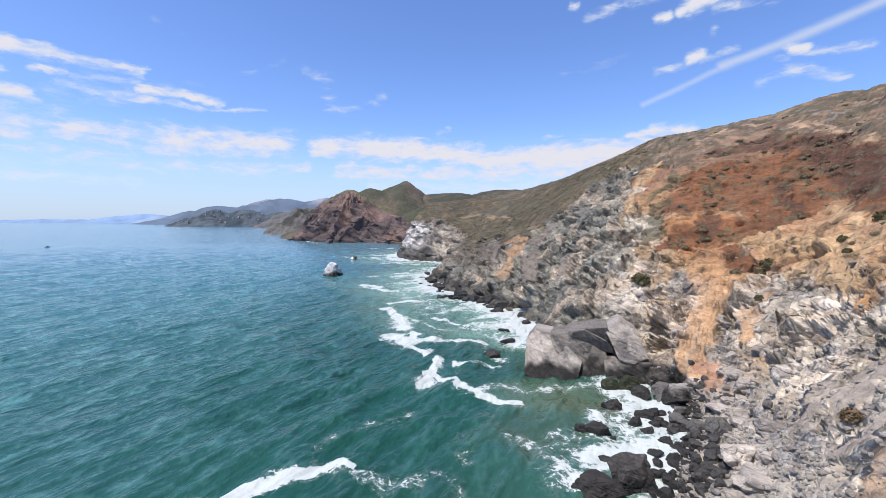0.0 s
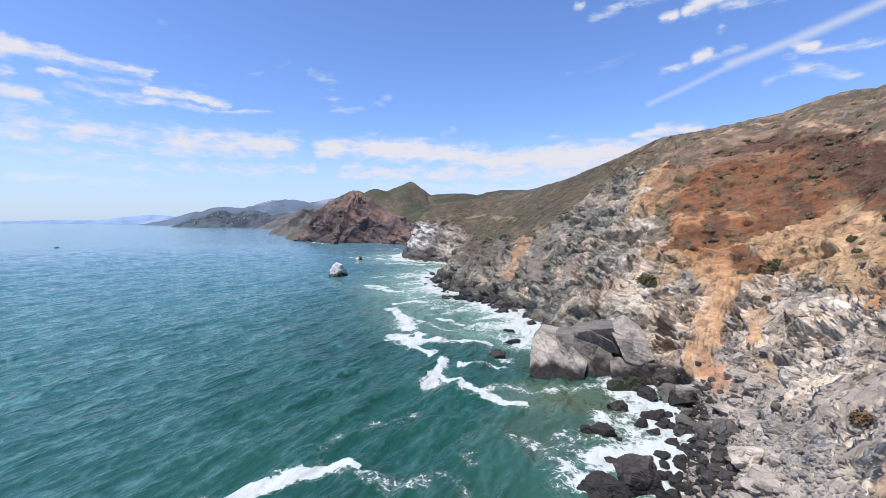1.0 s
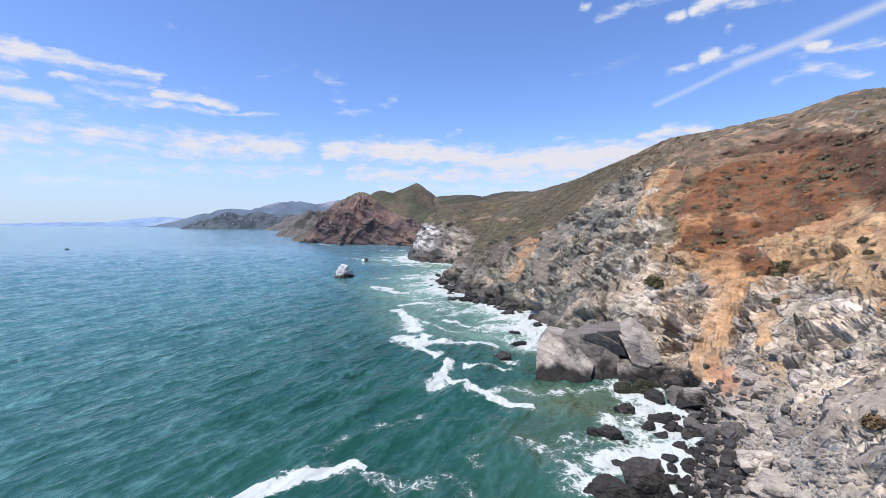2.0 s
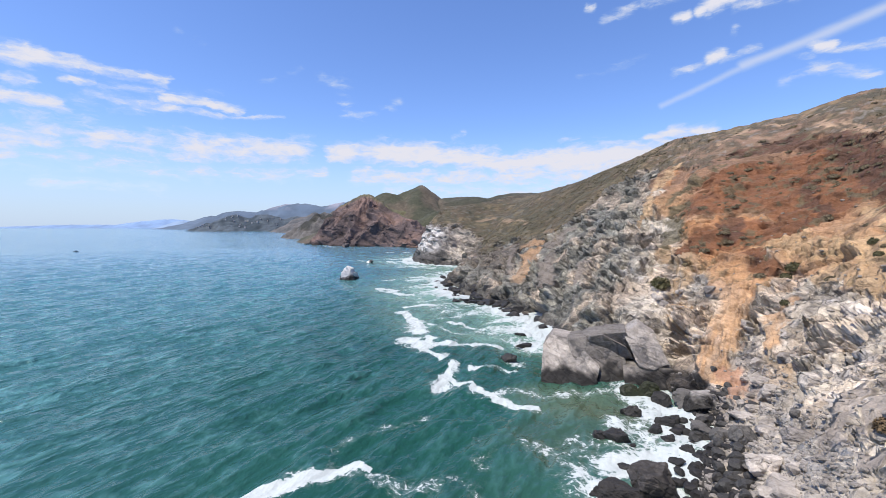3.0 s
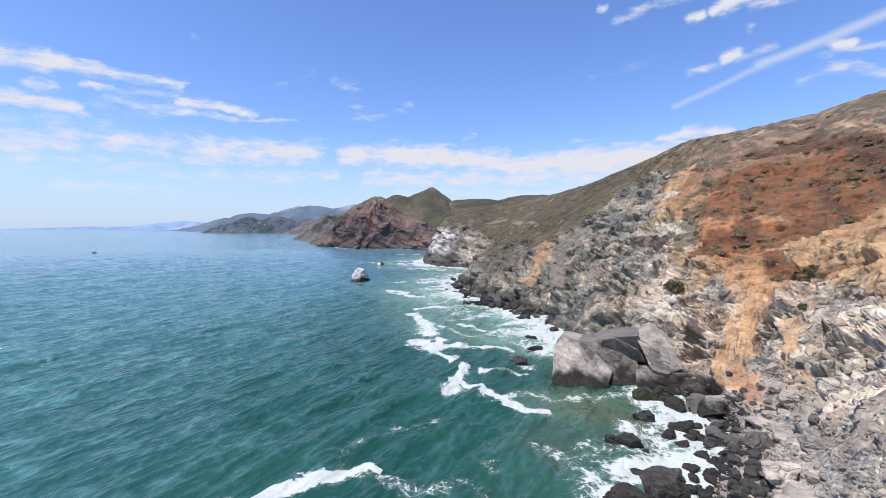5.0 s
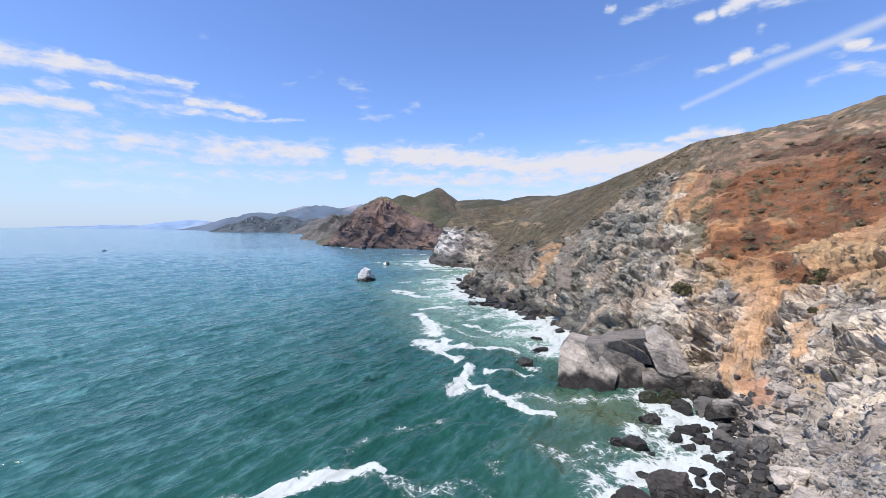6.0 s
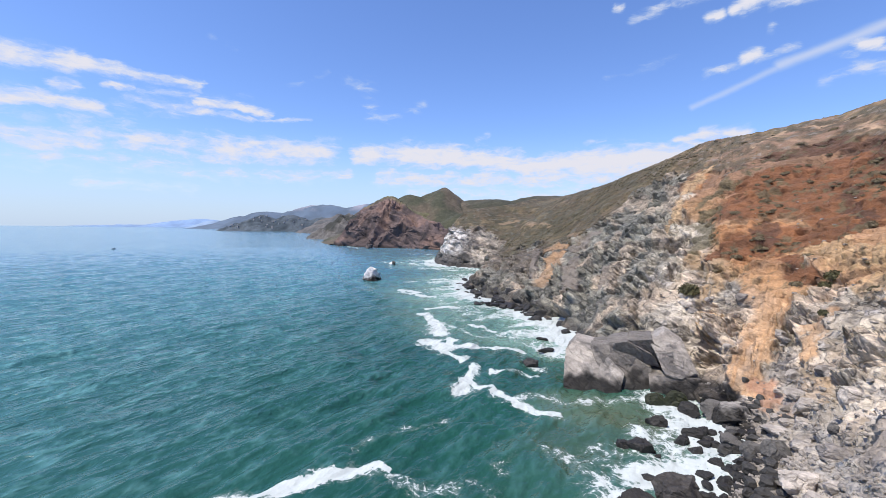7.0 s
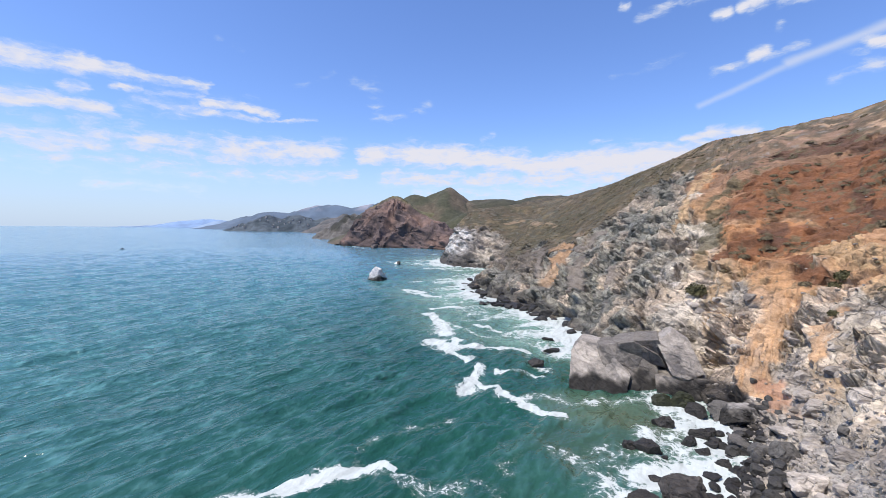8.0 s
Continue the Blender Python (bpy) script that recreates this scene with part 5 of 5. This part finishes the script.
# ---- loose stones and grass: uncounted, one object each ----
def scattered(name, shape, faces, places, sizes, normals, seed, material, label, category, stand=0.0, attributes=None):
    """Many small copies of a shape, each turned and stretched by chance, as one mesh."""
    rs = np.random.RandomState(seed)
    n = len(places)
    a = rs.rand(n) * 2 * math.pi
    ca, sa = np.cos(a), np.sin(a)
    stretch = 0.65 + 0.7 * rs.rand(n, 1, 3)
    p = shape[None] * stretch * sizes[:, None, None]
    x, y = p[..., 0] * ca[:, None] - p[..., 1] * sa[:, None], p[..., 0] * sa[:, None] + p[..., 1] * ca[:, None]
    p = np.stack([x, y, p[..., 2]], 2) + places[:, None] + normals[:, None] * stand * sizes[:, None, None]
    f = (faces[None] + (np.arange(n) * len(shape))[:, None, None]).reshape(-1, faces.shape[1])
    ob = new(name, mesh_of(name, p.reshape(-1, 3), f, False))
    ob.data.materials.append(material)
    return tagged(ob, label, category, kind="stuff")


rs = np.random.RandomState(9)
reach_ = np.hypot(cliff_points[:, 0], cliff_points[:, 1])
seen = (cliff_points[:, 1] > 25) & (V1 > 0.0) & (V1 < 0.99)
weight = np.where(seen & (reach_ < 170), (beach * 1.6 + rocky0 * 0.35 + 0.12 * smooth(0.6, 0.2, V1)), 0) / np.maximum(reach_, 40)
weight = weight * (1 - 0.85 * patches(P, OCHRE + CLAY))
pick = rs.choice(len(weight), 9000, False, weight / weight.sum())
ball1, faces1 = BALL[1]
chip = ball1 * (0.7 + 0.5 * rs.rand(len(ball1), 1)) * np.array((1.0, 0.8, 0.6))
scattered("scree_stones", chip, faces1, cliff_points[pick], 0.09 + 0.45 * rs.rand(len(pick)) ** 4, cliff_normals[pick], 1, DRY_ROCK, "loose angular grey stones on beach and ledges", "stones", 0.25)

blade = []
for i in range(5):
    a, lean = i * 1.256, 0.45 + 0.25 * (i % 2)
    blade += [(0.12 * math.cos(a + 1.57), 0.12 * math.sin(a + 1.57), -0.1), (-0.12 * math.cos(a + 1.57), -0.12 * math.sin(a + 1.57), -0.1), (lean * math.cos(a), lean * math.sin(a), 0.75)]
blade, blade_faces = np.array(blade), np.arange(15).reshape(5, 3)
weight = np.where((cliff_points[:, 1] > 25) & (reach_ < 330) & (V1 > 0.1) & (V1 < 1.02), grassy0 ** 2, 0) * np.where(fbm(cliff_points / 5, 3, 300) > -0.1, 1, 0.15)
pick = rs.choice(len(weight), 26000, False, weight / weight.sum())
scattered("dry_grass", blade, blade_faces, cliff_points[pick], 0.18 + 0.3 * rs.rand(len(pick)), cliff_normals[pick], 2, GRASS, "dry straw-coloured grass tufts on the slope", "grass")


# low scrub on the slope
SCRUB_LEAF = leaf_material("scrub_leaf", (0.046, 0.040, 0.021), (0.115, 0.088, 0.046))
lump_shape = ball1 * (0.75 + 0.45 * rs.rand(len(ball1), 1)) * np.array((1.0, 0.9, 0.55))
weight = np.where((cliff_points[:, 1] > 60) & (reach_ < 430) & (V1 > 0.12) & (V1 < 1.0), grassy0 ** 2, 0) * np.where(fbm(cliff_points / 11, 4, 320) > 0.02, 1, 0.12) / np.maximum(reach_, 120) * reach_
pick = rs.choice(len(weight), 5200, False, weight / weight.sum())
scattered("scrub", lump_shape, faces1, cliff_points[pick], 0.22 + 0.75 * rs.rand(len(pick)) ** 2.5, cliff_normals[pick], 3, SCRUB_LEAF, "low dark olive scrub dotted over the slope", "scrub")


# ---- shrubs ----
def shrub(seed, k_, wide, tall, material, label):
    """A low coastal shrub: stems under a dome of small leaves."""
    r = np.random.RandomState(seed)
    n = int(260 + 140 * wide)
    d = r.normal(size=(n, 3))
    d /= np.linalg.norm(d, axis=1, keepdims=True)
    d[:, 2] = np.abs(d[:, 2])
    rad = (0.55 + 0.5 * r.rand(n)) * (1 + 0.25 * fbm(d * 2 + seed, 2, seed))
    c = d * rad[:, None] * np.array((wide / 2, wide / 2 * 0.8, tall))
    t1 = r.normal(size=(n, 3))
    t1 /= np.linalg.norm(t1, axis=1, keepdims=True)
    t2 = np.cross(t1, d + 0.3 * r.normal(size=(n, 3)))
    t2 /= np.maximum(np.linalg.norm(t2, axis=1, keepdims=True), 1e-6)
    s = (0.09 + 0.10 * r.rand(n))[:, None] * (0.6 + 0.25 * wide)
    p = np.stack([c - t1 * s, c + t2 * s * 0.6, c + t1 * s, c - t2 * s * 0.6], 1).reshape(-1, 3)
    root = tagged(new("shrub"), label, "shrub")
    lean = Vector(n0[k_]) + Vector((0, 0, 0.5))
    root.matrix_world = pose(*(cliff_points[k_] - cliff_normals[k_] * 0.05)) @ lean.to_track_quat("Z", "Y").to_matrix().to_4x4()
    part("foliage", mesh_of("foliage", p, np.arange(4 * n).reshape(n, 4), False), material, root)
    sp, sf = [], []
    for k in range(7):
        e = np.array((math.cos(k * 0.9) * wide * 0.36, math.sin(k * 0.9) * wide * 0.3, tall * 0.6))
        side = np.array((-math.sin(k * 0.9), math.cos(k * 0.9), 0)) * 0.035
        up2 = np.array((0, 0, 0.035))
        o = len(sp)
        sp += [-side - 0.1 * up2, side, up2 * 1.5, e]
        sf += [(o, o + 1, o + 3), (o + 1, o + 2, o + 3), (o + 2, o, o + 3)]
    part("stems", mesh_of("stems", np.array(sp), np.array(sf), False), TWIG, root)
    return root


def on_slope(x, y, z):
    return int(np.argmin(((cliff_points - np.array((x, y, z))) ** 2).sum(1)))


GREEN_SHRUB = leaf_material("green_shrub_leaf", (0.042, 0.041, 0.015), (0.105, 0.094, 0.036))
DULL_SHRUB = leaf_material("dull_shrub_leaf", (0.095, 0.075, 0.042), (0.21, 0.165, 0.095))
RED_SHRUB = leaf_material("reddish_shrub_leaf", (0.075, 0.048, 0.022), (0.16, 0.105, 0.05))
for i, (x, y, z, wide, tall) in enumerate([(57.6, 115, 20.5, 5.6, 2.2), (76.8, 95.5, 25, 4.2, 1.2), (75, 97, 23, 3.0, 0.9), (62.9, 82.3, 19.6, 1.9, 0.9), (78, 79.8, 31.6, 2.2, 0.8), (73.4, 73.9, 29.5, 1.8, 0.7), (84.5, 79.2, 36.4, 3.4, 1.2)]):
    shrub(700 + i, on_slope(x, y, z), wide, tall, GREEN_SHRUB, "low green coastal shrub clinging to the bare cliff")
shrub(720, on_slope(44.4, 42.8, 14), 2.4, 0.9, RED_SHRUB, "rusty-brown low shrub on the grey scree")
weight = np.where((cliff_points[:, 1] > 70) & (reach_ < 240) & (V1 > 0.2) & (V1 < 0.95), (1 - rocky0) ** 2 * (1.15 - grassy0) ** 2 * (0.3 + patches(cliff_points, RUST + SCRUB)) * (fbm(cliff_points / 12, 3, 310) > 0.0), 0) / np.maximum(reach_, 60)
for i, k in enumerate(rs.choice(len(weight), 190, False, weight / weight.sum())):
    wide = 0.8 + 1.7 * rs.rand() ** 2
    tagged(shrub(740 + i, k, wide * 1.25, wide * 0.26, DULL_SHRUB, "small dull olive shrub on the soil slope"), group="shrubs on the slope")


# ---- far things ----
HOUSE_WALL, HOUSE_ROOF = paint_material("pale_house_wall", (0.30, 0.30, 0.31)), paint_material("grey_house_roof", (0.20, 0.19, 0.19))


def house(place, wide, deep_, tall, turn):
    root = tagged(new("house"), "small pale house among trees on the far hill", "house", "houses on the far hill")
    root.matrix_world = pose(*place, 0, 0, turn)
    w2, d2 = wide / 2, deep_ / 2
    walls = np.array([(x, y, z) for z in (-4, tall) for x, y in ((-w2, -d2), (w2, -d2), (w2, d2), (-w2, d2))])
    part("wall", mesh_of("wall", walls, np.array([(0, 1, 5, 4), (1, 2, 6, 5), (2, 3, 7, 6), (3, 0, 4, 7)]), False), HOUSE_WALL, root)
    e, h = 0.6, tall + deep_ * 0.3
    r = np.array([(-w2 - e, -d2 - e, tall - .2), (w2 + e, -d2 - e, tall - .2), (w2 + e, 0, h), (-w2 - e, 0, h), (w2 + e, d2 + e, tall - .2), (-w2 - e, d2 + e, tall - .2)])
    part("roof", mesh_of("roof", r, np.array([(0, 1, 2, 3), (3, 2, 4, 5), (0, 3, 5, 5), (1, 4, 2, 2)][:2]), False), HOUSE_ROOF, root)


front = wooded_points[(wooded_points[:, 2] > 14) & (wooded_points[:, 2] < 88) & (wooded_points[:, 1] < 2400) & (wooded_points[:, 0] < -940)]
for k in rs.choice(len(front), 36, False):
    house(front[k], 6 + 5 * rs.rand(), 6, 3.2 + 1.5 * rs.rand(), rs.rand() * 90 - 45)

boat = tagged(new("motor_boat"), "small motor boat far out on the water", "boat")
boat.matrix_world = pose(-496, 526, 0.1, 0, 0, 70)
ring = [(-2.8, .9), (1.0, 1.0), (2.4, .55), (3.3, 0), (2.4, -.55), (1.0, -1.0), (-2.8, -.9)]
hull = np.array([(x * .92, y * .7, -.3) for x, y in ring] + [(x, y, .75) for x, y in ring])
part("hull", mesh_of("hull", hull, np.array([(i, (i + 1) % 7, (i + 1) % 7 + 7, i + 7) for i in range(7)]), False), paint_material("dark_hull", (0.13, 0.15, 0.18), 0.4), boat)
deck = np.array([(x, y, .6) for x, y in ring])
part("deck", mesh_of("deck", deck, np.array([(0, 1, 5, 6), (1, 2, 4, 5), (2, 3, 4, 4)][:2]), False), paint_material("boat_deck", (0.35, 0.34, 0.33)), boat)
cab = np.array([(x, y, z) for z, k in ((.6, 1.0), (1.9, .8)) for x, y in ((-.6 * k, -.7 * k), (1.0 * k, -.7 * k), (1.0 * k, .7 * k), (-.6 * k, .7 * k))])
part("cabin", mesh_of("cabin", cab, np.array([(0, 1, 5, 4), (1, 2, 6, 5), (2, 3, 7, 6), (3, 0, 4, 7), (4, 5, 6, 7)]), False), paint_material("boat_cabin", (0.22, 0.24, 0.27), 0.4), boat)
